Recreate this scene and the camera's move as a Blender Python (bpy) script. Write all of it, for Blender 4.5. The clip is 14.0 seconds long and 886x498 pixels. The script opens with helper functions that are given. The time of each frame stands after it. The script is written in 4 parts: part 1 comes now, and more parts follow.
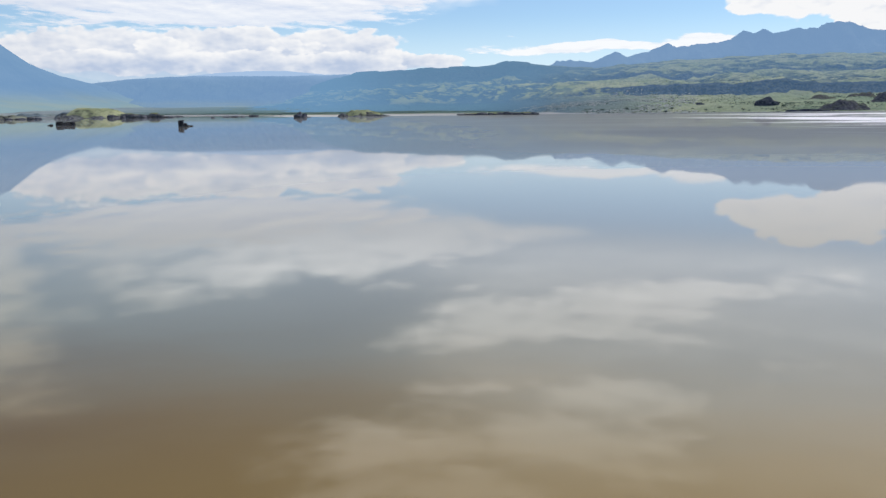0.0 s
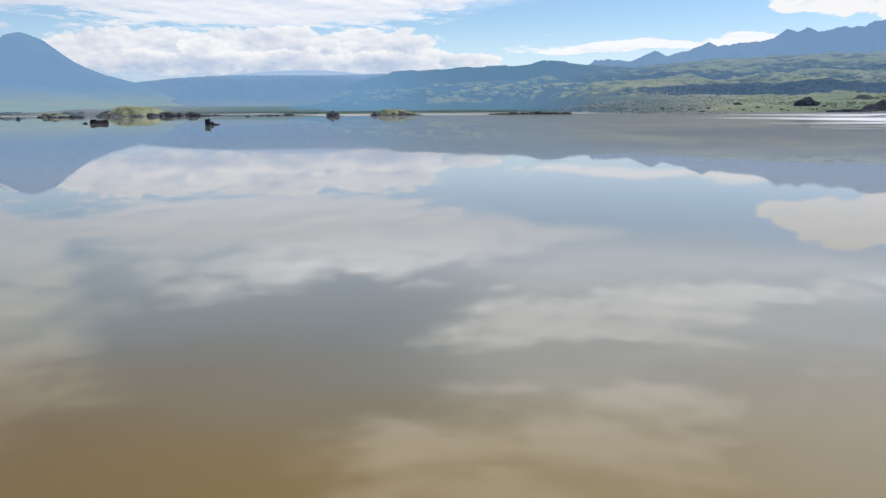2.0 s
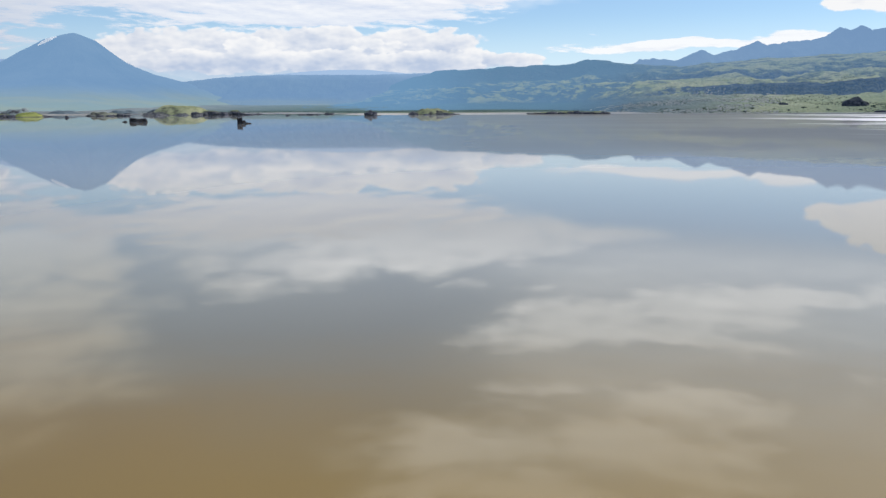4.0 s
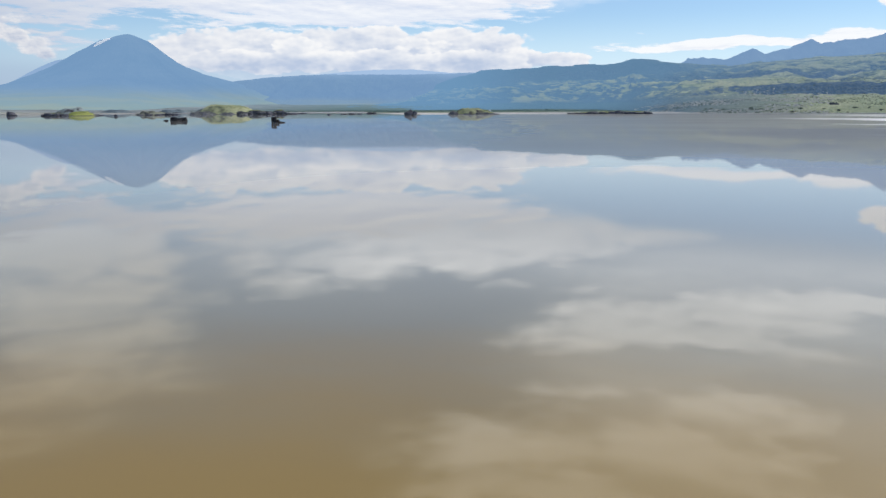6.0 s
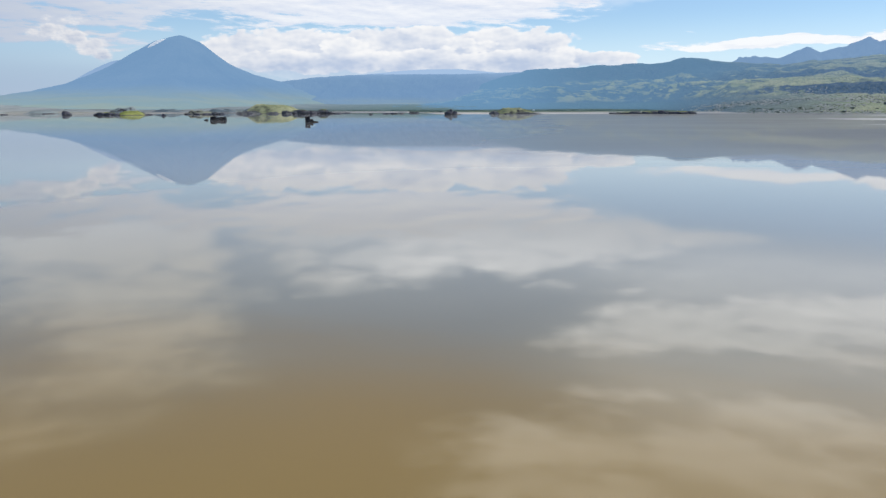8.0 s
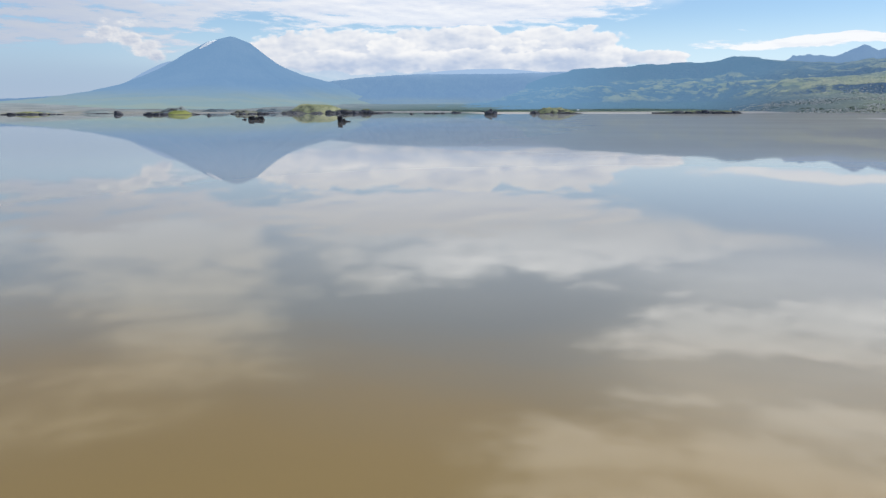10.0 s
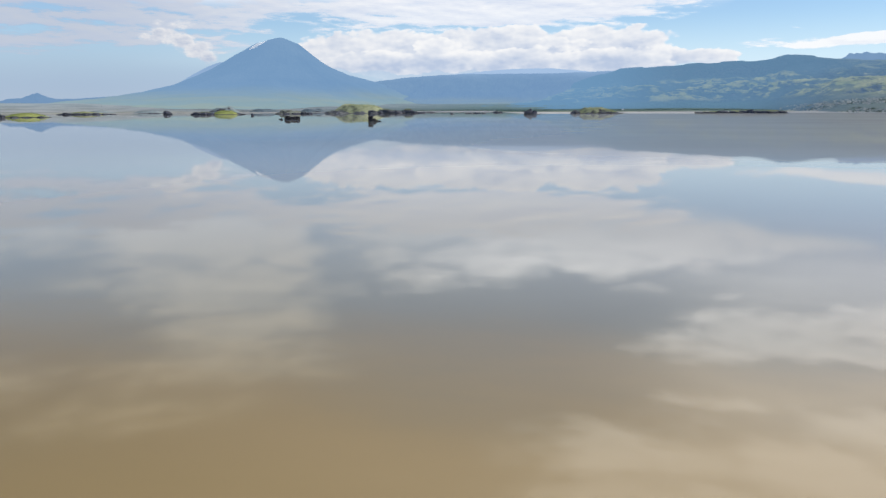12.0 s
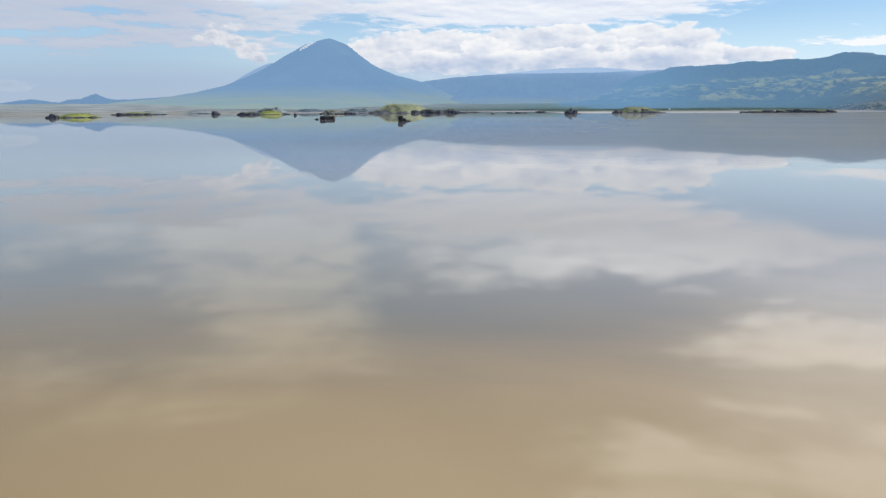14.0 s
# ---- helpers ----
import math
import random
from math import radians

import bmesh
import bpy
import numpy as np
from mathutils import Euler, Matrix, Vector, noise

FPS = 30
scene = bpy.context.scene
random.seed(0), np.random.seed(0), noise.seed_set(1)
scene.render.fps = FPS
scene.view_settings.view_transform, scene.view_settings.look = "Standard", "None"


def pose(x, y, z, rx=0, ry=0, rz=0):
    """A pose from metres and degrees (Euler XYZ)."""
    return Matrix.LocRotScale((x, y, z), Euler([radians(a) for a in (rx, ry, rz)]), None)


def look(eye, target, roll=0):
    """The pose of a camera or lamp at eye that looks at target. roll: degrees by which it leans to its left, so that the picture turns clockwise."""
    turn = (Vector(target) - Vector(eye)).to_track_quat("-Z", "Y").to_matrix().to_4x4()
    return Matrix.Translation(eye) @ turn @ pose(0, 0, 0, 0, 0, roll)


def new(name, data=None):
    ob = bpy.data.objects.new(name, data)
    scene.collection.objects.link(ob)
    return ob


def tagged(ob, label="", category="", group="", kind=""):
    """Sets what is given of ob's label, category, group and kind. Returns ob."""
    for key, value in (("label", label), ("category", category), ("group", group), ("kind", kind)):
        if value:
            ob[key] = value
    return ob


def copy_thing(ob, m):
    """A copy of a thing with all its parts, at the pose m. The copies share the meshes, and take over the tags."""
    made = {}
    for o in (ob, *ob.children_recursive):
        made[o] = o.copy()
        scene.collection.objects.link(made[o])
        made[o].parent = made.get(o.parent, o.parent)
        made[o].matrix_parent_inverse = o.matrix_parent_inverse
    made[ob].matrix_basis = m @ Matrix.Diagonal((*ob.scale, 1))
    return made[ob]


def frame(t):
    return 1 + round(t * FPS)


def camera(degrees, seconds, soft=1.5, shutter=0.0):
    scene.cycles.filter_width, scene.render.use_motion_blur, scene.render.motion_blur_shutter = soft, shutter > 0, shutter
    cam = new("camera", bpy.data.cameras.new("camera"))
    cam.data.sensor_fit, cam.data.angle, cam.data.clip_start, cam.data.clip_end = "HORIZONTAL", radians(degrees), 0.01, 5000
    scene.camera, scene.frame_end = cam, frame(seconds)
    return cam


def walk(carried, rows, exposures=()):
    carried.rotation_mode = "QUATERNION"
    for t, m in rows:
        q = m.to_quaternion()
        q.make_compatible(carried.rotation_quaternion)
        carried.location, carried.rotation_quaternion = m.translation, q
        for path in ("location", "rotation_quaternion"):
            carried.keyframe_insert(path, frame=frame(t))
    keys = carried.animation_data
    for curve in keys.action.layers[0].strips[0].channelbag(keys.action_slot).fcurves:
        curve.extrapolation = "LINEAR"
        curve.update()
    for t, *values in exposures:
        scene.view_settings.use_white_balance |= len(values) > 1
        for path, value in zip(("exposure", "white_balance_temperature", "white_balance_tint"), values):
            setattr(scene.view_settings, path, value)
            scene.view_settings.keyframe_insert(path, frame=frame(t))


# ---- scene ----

# ---------------------------------------------------------------- camera
EYE_HEIGHT = 12.5
PATH = [
    (0.0, 0.00, 0.00, -1.85, -10.299, -0.598),
    (1.0, 7.71, -1.22, -0.48, -10.312, -0.512),
    (2.0, 15.32, -2.34, 1.00, -10.325, -0.437),
    (3.0, 22.87, -3.35, 2.59, -10.336, -0.372),
    (4.0, 30.43, -4.24, 4.24, -10.346, -0.318),
    (5.0, 38.07, -5.00, 5.95, -10.355, -0.275),
    (6.0, 45.83, -5.62, 7.68, -10.363, -0.243),
    (7.0, 53.78, -6.10, 9.44, -10.369, -0.221),
    (8.0, 61.98, -6.41, 11.20, -10.375, -0.210),
    (9.0, 70.48, -6.55, 12.97, -10.379, -0.210),
    (10.0, 79.36, -6.52, 14.74, -10.382, -0.221),
    (11.0, 88.67, -6.29, 16.52, -10.383, -0.243),
    (12.0, 98.47, -5.87, 18.31, -10.384, -0.275),
    (13.0, 108.81, -5.23, 20.13, -10.383, -0.319),
    (14.0, 119.77, -4.38, 21.99, -10.381, -0.373),
]


def path_pose(x, y, yaw, pitch, roll):
    a, p = radians(yaw), radians(pitch)
    ahead = Vector((-math.sin(a) * math.cos(p), math.cos(a) * math.cos(p), math.sin(p)))
    eye = Vector((x, y, EYE_HEIGHT))
    return look(eye, eye + ahead, roll)


cam = camera(60.0, 14.0, soft=1.4)
walk(cam, [(row[0], path_pose(*row[1:])) for row in PATH], exposures=((0.0, 0.0), (14.0, 0.0)))

# ---------------------------------------------------------------- light
SUN_AZ, SUN_EL = 64.0, 56.0
world = bpy.data.worlds.new("daylight")
scene.world = world
world.use_nodes = True
wt = world.node_tree
sky = wt.nodes.new("ShaderNodeTexSky")
sky.sky_type = "NISHITA"
sky.sun_disc = False
sky.sun_elevation = radians(SUN_EL)
sky.sun_rotation = radians(SUN_AZ)
sky.altitude = 600
sky.air_density, sky.dust_density, sky.ozone_density = 1.0, 0.0, 5.0
wt.nodes["Background"].inputs["Strength"].default_value = 0.125
wt.links.new(sky.outputs["Color"], wt.nodes["Background"].inputs["Color"])

sun_data = bpy.data.lights.new("sun", "SUN")
sun_data.energy, sun_data.angle, sun_data.color = 3.0, radians(0.55), (1.0, 0.95, 0.88)
sun = new("sun", sun_data)
sun_from = Vector((math.sin(radians(SUN_AZ)) * math.cos(radians(SUN_EL)), math.cos(radians(SUN_AZ)) * math.cos(radians(SUN_EL)), math.sin(radians(SUN_EL))))
sun.matrix_world = look(sun_from * 300, (0, 0, 0))


# ---------------------------------------------------------------- node helper
class Nodes:
    """Short hand for writing node trees."""

    def __init__(self, tree):
        self.t = tree

    def put(self, socket, value):
        if isinstance(value, bpy.types.NodeSocket):
            self.t.links.new(value, socket)
        elif isinstance(value, (tuple, list)) and len(value) == 3 and socket.type == "RGBA":
            socket.default_value = (*value, 1)
        else:
            socket.default_value = value

    def m(self, op, a, b=None, c=None, clamp=False):
        n = self.t.nodes.new("ShaderNodeMath")
        n.operation, n.use_clamp = op, clamp
        for s, v in zip(n.inputs, (a, b, c)):
            if v is not None:
                self.put(s, v)
        return n.outputs[0]

    def step(self, x, low, high):
        n = self.t.nodes.new("ShaderNodeMapRange")
        n.interpolation_type = "SMOOTHSTEP"
        self.put(n.inputs["Value"], x)
        n.inputs["From Min"].default_value, n.inputs["From Max"].default_value = low, high
        return n.outputs["Result"]

    def mix(self, f, a, b, blend="MIX"):
        n = self.t.nodes.new("ShaderNodeMix")
        n.data_type, n.blend_type = "RGBA", blend
        self.put(n.inputs["Factor"], f)
        self.put(n.inputs["A"] if False else n.inputs[6], a)
        self.put(n.inputs[7], b)
        return n.outputs[2]

    def noise(self, vector, scale, detail=4.0, rough=0.55, distort=0.0):
        n = self.t.nodes.new("ShaderNodeTexNoise")
        if vector is not None:
            self.put(n.inputs["Vector"], vector)
        n.inputs["Scale"].default_value, n.inputs["Detail"].default_value = scale, detail
        n.inputs["Roughness"].default_value, n.inputs["Distortion"].default_value = rough, distort
        return n.outputs["Fac"]

    def voronoi(self, vector, scale, feature="F1"):
        n = self.t.nodes.new("ShaderNodeTexVoronoi")
        n.feature = feature
        self.put(n.inputs["Vector"], vector)
        n.inputs["Scale"].default_value = scale
        return n.outputs["Distance"]

    def xyz(self, v):
        n = self.t.nodes.new("ShaderNodeSeparateXYZ")
        self.put(n.inputs[0], v)
        return n.outputs

    def vec(self, x, y, z):
        n = self.t.nodes.new("ShaderNodeCombineXYZ")
        for s, v in zip(n.inputs, (x, y, z)):
            self.put(s, v)
        return n.outputs[0]

    def scaled(self, v, s):
        n = self.t.nodes.new("ShaderNodeVectorMath")
        n.operation = "MULTIPLY"
        self.put(n.inputs[0], v)
        n.inputs[1].default_value = s
        return n.outputs[0]

    def place(self):
        return self.t.nodes.new("ShaderNodeNewGeometry").outputs["Position"]

    def normal(self):
        return self.t.nodes.new("ShaderNodeNewGeometry").outputs["Normal"]

    def local(self):
        return self.t.nodes.new("ShaderNodeTexCoord").outputs["Object"]

    def chance(self):
        return self.t.nodes.new("ShaderNodeObjectInfo").outputs["Random"]

    def island(self):
        return self.t.nodes.new("ShaderNodeNewGeometry").outputs["Random Per Island"]

    def value(self, name):
        n = self.t.nodes.new("ShaderNodeAttribute")
        n.attribute_name = name
        return n.outputs["Fac"]

    def bump(self, height, strength, distance, normal=None):
        n = self.t.nodes.new("ShaderNodeBump")
        self.put(n.inputs["Height"], height)
        self.put(n.inputs["Strength"], strength)
        n.inputs["Distance"].default_value = distance
        if normal is not None:
            self.put(n.inputs["Normal"], normal)
        return n.outputs[0]


def material(name):
    mat = bpy.data.materials.new(name)
    mat.use_nodes = True
    n = Nodes(mat.node_tree)
    return mat, n, mat.node_tree.nodes["Principled BSDF"], mat.node_tree.nodes["Material Output"]


def haze_glow(n, bsdf, out, share, colour):
    """Paints haze over a far surface: emission of that colour, by that share."""
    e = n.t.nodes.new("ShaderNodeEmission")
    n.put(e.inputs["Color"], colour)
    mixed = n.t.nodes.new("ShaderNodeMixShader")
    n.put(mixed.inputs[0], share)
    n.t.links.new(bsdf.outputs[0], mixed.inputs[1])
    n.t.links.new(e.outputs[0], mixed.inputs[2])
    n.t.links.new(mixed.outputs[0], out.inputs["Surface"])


# ---------------------------------------------------------------- materials
def make_water():
    mat, n, b, out = material("lake_water")
    ground = n.place()
    x, y, z = n.xyz(ground)
    x, y = n.m("MULTIPLY_ADD", x, 0.80, 12.0), n.m("MULTIPLY", y, 0.80)
    p = n.vec(x, y, 0.0)
    away = n.m("SQRT", n.m("ADD", n.m("MULTIPLY", x, x), n.m("MULTIPLY", y, y)))
    az = n.m("MULTIPLY", n.m("ARCTAN2", x, y), 57.2958)
    # ochre mud stirred up along the near shallows, paler to the east; sky reflection painted into the grey-green beyond
    drift = n.noise(n.scaled(p, (0.008, 0.012, 0.0)), 1.0, 3.0)
    cross = n.m("ADD", x, n.m("MULTIPLY", n.m("SUBTRACT", drift, 0.5), 90.0))
    pale = n.m("MULTIPLY_ADD", n.step(cross, -25.0, 28.0), 0.30, n.m("MULTIPLY", n.step(cross, 62.0, 150.0), 0.70))
    cloudy = n.noise(n.scaled(p, (0.05, 0.09, 0.0)), 1.0, 4.0)
    mud = n.mix(n.step(cross, 46.0, 128.0), n.mix(n.step(cross, -25.0, 28.0), (0.130, 0.074, 0.010), (0.272, 0.180, 0.052)), (0.540, 0.395, 0.218))
    mud = n.mix(n.m("MULTIPLY", n.step(cloudy, 0.35, 0.7), 0.2), mud, (0.24, 0.165, 0.05))
    reach = n.m("ADD", y, n.m("ADD", n.m("MULTIPLY", n.m("SUBTRACT", cloudy, 0.5), 16.0), n.m("MULTIPLY", n.m("SUBTRACT", drift, 0.5), 30.0)))
    silt_and_sky = n.mix(n.step(n.m("SUBTRACT", reach, n.m("MULTIPLY_ADD", n.step(cross, 76.0, 118.0), 14.0, n.m("MULTIPLY", n.step(cross, 24.0, -6.0), 7.0))), 11.0, 31.0), mud, n.mix(n.step(y, 38.0, 130.0), n.mix(pale, (0.178, 0.176, 0.112), (0.350, 0.262, 0.176)), n.mix(n.step(az, -22.0, 14.0), (0.300, 0.285, 0.265), (0.335, 0.330, 0.300))))
    # long white streaks on the open water before the eastern shore
    zone = n.m("MULTIPLY", n.m("MULTIPLY", n.m("MULTIPLY", n.step(az, 14.0, 29.0), n.step(x, 120.0, 300.0)), n.step(away, 285.0, 330.0)), n.step(away, 1500.0, 1000.0))
    low = n.m("DIVIDE", 10000.0, away)
    streak = n.noise(n.vec(n.m("MULTIPLY", az, 0.06), n.m("MULTIPLY", low, 0.36), 2.0), 1.0, 4.0, 0.62)
    white_streaks = n.step(n.m("ADD", streak, n.m("MULTIPLY", zone, 0.16)), 0.60, 0.69)
    white_streaks = n.m("MULTIPLY", white_streaks, zone)
    # grey reflection of scarp and sky painted on as a matte share; dulls the far eastern water
    grey_reflection = n.m("MULTIPLY", n.step(n.m("MULTIPLY_ADD", y, 0.10, x), -110.0, 150.0), n.step(y, 100.0, 210.0))
    grey_reflection = n.m("MAXIMUM", n.m("MULTIPLY", grey_reflection, n.m("MULTIPLY_ADD", drift, 0.4, 0.42)), n.m("MULTIPLY", n.step(y, 24.0, 60.0), n.m("MULTIPLY_ADD", n.step(x, -130.0, 110.0), 0.15, 0.07)))
    n.put(b.inputs["Base Color"], silt_and_sky)
    b.inputs["Roughness"].default_value = 0.009
    b.inputs["IOR"].default_value = 1.333
    # long low swell and a fine breath of wind
    fine = n.noise(n.scaled(ground, (1.6, 3.2, 0.0)), 1.0, 2.0)
    long = n.noise(n.scaled(ground, (0.25, 0.6, 0.0)), 1.0, 2.0)
    breath = n.step(n.noise(n.scaled(ground, (0.012, 0.045, 0.0)), 1.0, 3.0), 0.50, 0.68)
    height = n.m("ADD", n.m("MULTIPLY", fine, n.m("MULTIPLY_ADD", breath, 0.0008, 0.0003)), n.m("MULTIPLY", long, 0.0010))
    n.put(b.inputs["Normal"], n.bump(height, 1.0, 1.0))
    matte = n.t.nodes.new("ShaderNodeBsdfDiffuse")
    n.put(matte.inputs["Color"], n.mix(white_streaks, n.mix(n.step(y, 90.0, 220.0), (0.42, 0.42, 0.41), (0.245, 0.250, 0.238)), (0.90, 0.86, 0.87)))
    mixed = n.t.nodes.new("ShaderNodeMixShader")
    n.put(mixed.inputs[0], n.m("MAXIMUM", grey_reflection, n.m("MULTIPLY", white_streaks, 0.92)))
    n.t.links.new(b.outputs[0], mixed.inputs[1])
    n.t.links.new(matte.outputs[0], mixed.inputs[2])
    n.t.links.new(mixed.outputs[0], out.inputs["Surface"])
    return mat


def make_rock(name, dark, light, moss=0.0):
    mat, n, b, out = material(name)
    p = n.local()
    big = n.noise(n.scaled(p, (0.12, 0.12, 0.25)), 1.0, 5.0, 0.6)
    fine = n.noise(p, 0.9, 6.0, 0.65)
    crack = n.voronoi(n.scaled(p, (0.2, 0.2, 0.35)), 1.0, "DISTANCE_TO_EDGE")
    c = n.mix(n.step(big, 0.35, 0.68), dark, light)
    c = n.mix(n.m("MULTIPLY", n.step(fine, 0.55, 0.75), 0.5), c, light)
    c = n.mix(n.step(crack, 0.06, 0.0), c, (0.012, 0.011, 0.012))
    if moss:
        up = n.xyz(n.normal())[2]
        grown = n.m("MULTIPLY", n.step(n.m("ADD", up, n.m("MULTIPLY", n.m("SUBTRACT", fine, 0.5), 0.8)), 0.55, 0.85), moss)
        c = n.mix(grown, c, (0.17, 0.20, 0.045))
    # pale soda rim at the waterline
    z = n.xyz(n.place())[2]
    n.put(b.inputs["Base Color"], n.mix(n.m("MULTIPLY", n.step(z, 0.5, 0.1), 0.10), c, (0.35, 0.33, 0.30)))
    b.inputs["Roughness"].default_value = 0.9
    n.put(b.inputs["Normal"], n.bump(n.m("ADD", fine, n.m("MULTIPLY", n.step(crack, 0.0, 0.1), 0.6)), 0.7, 0.8))
    return mat


def make_mound(name, moist, dry):
    """Grass on lava rock: green on the gentle parts, dark rock where it is steep."""
    mat, n, b, out = material(name)
    p = n.local()
    up = n.xyz(n.normal())[2]
    big = n.noise(n.scaled(p, (0.03, 0.03, 0.05)), 1.0, 5.0, 0.6)
    fine = n.noise(p, 0.35, 6.0, 0.65)
    green = n.mix(n.step(big, 0.38, 0.62), moist, dry)
    green = n.mix(n.m("MULTIPLY", n.step(fine, 0.5, 0.7), 0.6), green, (0.120, 0.130, 0.065))
    rock = n.mix(n.step(fine, 0.4, 0.65), (0.030, 0.028, 0.034), (0.105, 0.095, 0.095))
    z = n.xyz(n.place())[2]
    bare = n.m("ADD", n.step(n.m("ADD", up, n.m("MULTIPLY", n.m("SUBTRACT", big, 0.5), 0.9)), 0.70, 0.52), n.step(n.m("ADD", z, n.m("MULTIPLY", fine, 2.0)), 2.4, 1.4), clamp=True)
    n.put(b.inputs["Base Color"], n.mix(bare, green, rock))
    b.inputs["Roughness"].default_value = 0.95
    n.put(b.inputs["Normal"], n.bump(fine, 0.8, 1.5))
    return mat


# colour of the haze painted over the far mountains
HAZE_BLUE = (0.235, 0.400, 0.640)


def make_slope():
    """Dry grass, shrub and lava cliffs of the eastern scarp."""
    mat, n, b, out = material("scarp_slope")
    p = n.place()
    x, y, z = n.xyz(p)
    up = n.xyz(n.normal())[2]
    rise = n.value("rise")
    az = n.m("MULTIPLY", n.m("ARCTAN2", x, y), 57.2958)
    east = n.step(az, 6.0, 17.0)
    mid = n.noise(n.scaled(p, (0.010, 0.010, 0.035)), 1.0, 5.0, 0.65)
    fine = n.noise(n.scaled(p, (0.11, 0.11, 0.11)), 1.0, 4.0, 0.7)
    # long meadows along the benches, broken up by brush; sunlit spurs and shaded gullies painted in
    lie = n.vec(n.m("MULTIPLY", az, 0.46), n.m("MULTIPLY_ADD", az, 0.16, n.m("MULTIPLY", rise, 7.0)), 4.0)
    spread = n.noise(lie, 1.0, 8.0, 0.70, 0.5)
    small = n.noise(n.vec(n.m("MULTIPLY", az, 1.5), n.m("MULTIPLY_ADD", az, 0.5, n.m("MULTIPLY", rise, 17.0)), 8.0), 1.0, 5.0, 0.62, 0.4)
    # shaded spurs painted darker across the middle bearings
    shade_patch = n.m("MULTIPLY", n.m("MULTIPLY", n.step(az, 5.0, 9.0), n.step(az, 19.0, 14.0)), n.m("MULTIPLY", n.step(rise, 0.40, 0.60), 0.16))
    lit_spurs = n.m("ADD", n.m("MULTIPLY_ADD", n.value("spur"), 0.9, n.m("MULTIPLY", n.m("SUBTRACT", small, 0.5), 0.9)), n.m("ADD", n.m("MULTIPLY", n.m("SUBTRACT", spread, 0.5), 1.3), n.m("MULTIPLY", n.m("SUBTRACT", mid, 0.5), 0.9)))
    lit_meadow = n.m("MULTIPLY", n.step(n.m("MULTIPLY_ADD", east, 0.15, n.m("SUBTRACT", lit_spurs, shade_patch)), -0.02, 0.26), n.step(rise, 0.10, 0.26))
    bare_top = n.m("MULTIPLY", n.step(n.m("MULTIPLY_ADD", mid, 0.12, rise), 0.74, 0.62), 1.0)
    lit_meadow = n.m("MULTIPLY", lit_meadow, n.m("MAXIMUM", bare_top, n.m("MULTIPLY", east, 0.85)))
    ragged = n.m("MULTIPLY_ADD", n.m("SUBTRACT", mid, 0.5), 0.30, rise)
    lowland = n.m("MULTIPLY", n.step(ragged, 0.37, 0.29), east)
    bench = n.m("MULTIPLY", n.m("MULTIPLY", n.step(ragged, 0.43, 0.46), n.step(ragged, 0.56, 0.50)), n.m("MULTIPLY", east, 0.5))
    rim = n.m("MULTIPLY", n.step(ragged, 0.90, 0.94), n.m("MULTIPLY", east, 0.7))
    open_land = n.m("MAXIMUM", n.m("MAXIMUM", lit_meadow, lowland), n.m("MAXIMUM", bench, rim))
    steep = n.step(n.m("MULTIPLY_ADD", n.m("SUBTRACT", mid, 0.5), 0.35, up), 0.84, 0.72)
    steep = n.m("MULTIPLY", steep, n.m("MAXIMUM", n.step(rise, 0.52, 0.62), n.m("SUBTRACT", 1.0, east)))
    cliff = n.m("ADD", n.value("bare"), n.m("MULTIPLY_ADD", n.m("SUBTRACT", small, 0.5), 1.5, n.m("MULTIPLY_ADD", n.m("SUBTRACT", mid, 0.5), 1.2, n.m("MULTIPLY", n.m("SUBTRACT", fine, 0.5), 0.5))))
    steep = n.m("MAXIMUM", steep, n.m("MULTIPLY", n.step(cliff, 0.40, 0.70), n.step(n.value("bare"), 0.02, 0.20)))
    open_land = n.m("MULTIPLY", open_land, n.m("SUBTRACT", 1.0, steep))
    grass = n.mix(n.step(mid, 0.38, 0.60), n.mix(east, (0.600, 0.560, 0.130), (0.545, 0.535, 0.180)), n.mix(east, (0.860, 0.720, 0.210), (0.760, 0.690, 0.300)))
    stony = n.m("MULTIPLY", n.m("MULTIPLY", n.step(az, 4.0, 7.0), n.step(az, 20.0, 14.0)), n.step(ragged, 0.28, 0.16))
    grass = n.mix(n.m("MULTIPLY", stony, 0.8), grass, (0.230, 0.235, 0.150))
    moist = n.m("MULTIPLY", n.m("MULTIPLY", n.step(az, 19.0, 26.0), n.step(rise, 0.26, 0.12)), n.step(mid, 0.42, 0.56))
    grass = n.mix(moist, grass, (0.420, 0.450, 0.130))
    grass = n.mix(n.m("MULTIPLY", n.m("MULTIPLY", n.step(fine, 0.50, 0.58), n.m("MULTIPLY_ADD", east, 0.8, 0.2)), n.m("MULTIPLY_ADD", n.step(rise, 0.25, 0.45), 0.35, 0.30)), grass, (0.090, 0.115, 0.070))
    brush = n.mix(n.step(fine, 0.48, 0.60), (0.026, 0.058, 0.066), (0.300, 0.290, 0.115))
    # blue haze mixed into the western brush colour
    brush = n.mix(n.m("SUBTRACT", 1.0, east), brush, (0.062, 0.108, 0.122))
    # cliff rock with blue haze and shade painted into its darks
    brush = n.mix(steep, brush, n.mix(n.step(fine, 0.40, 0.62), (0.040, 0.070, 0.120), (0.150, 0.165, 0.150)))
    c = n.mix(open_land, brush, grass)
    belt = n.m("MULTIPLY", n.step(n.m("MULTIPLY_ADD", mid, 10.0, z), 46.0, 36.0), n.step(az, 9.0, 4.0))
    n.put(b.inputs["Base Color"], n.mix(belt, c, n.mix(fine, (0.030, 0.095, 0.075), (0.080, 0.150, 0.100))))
    b.inputs["Roughness"].default_value = 1.0
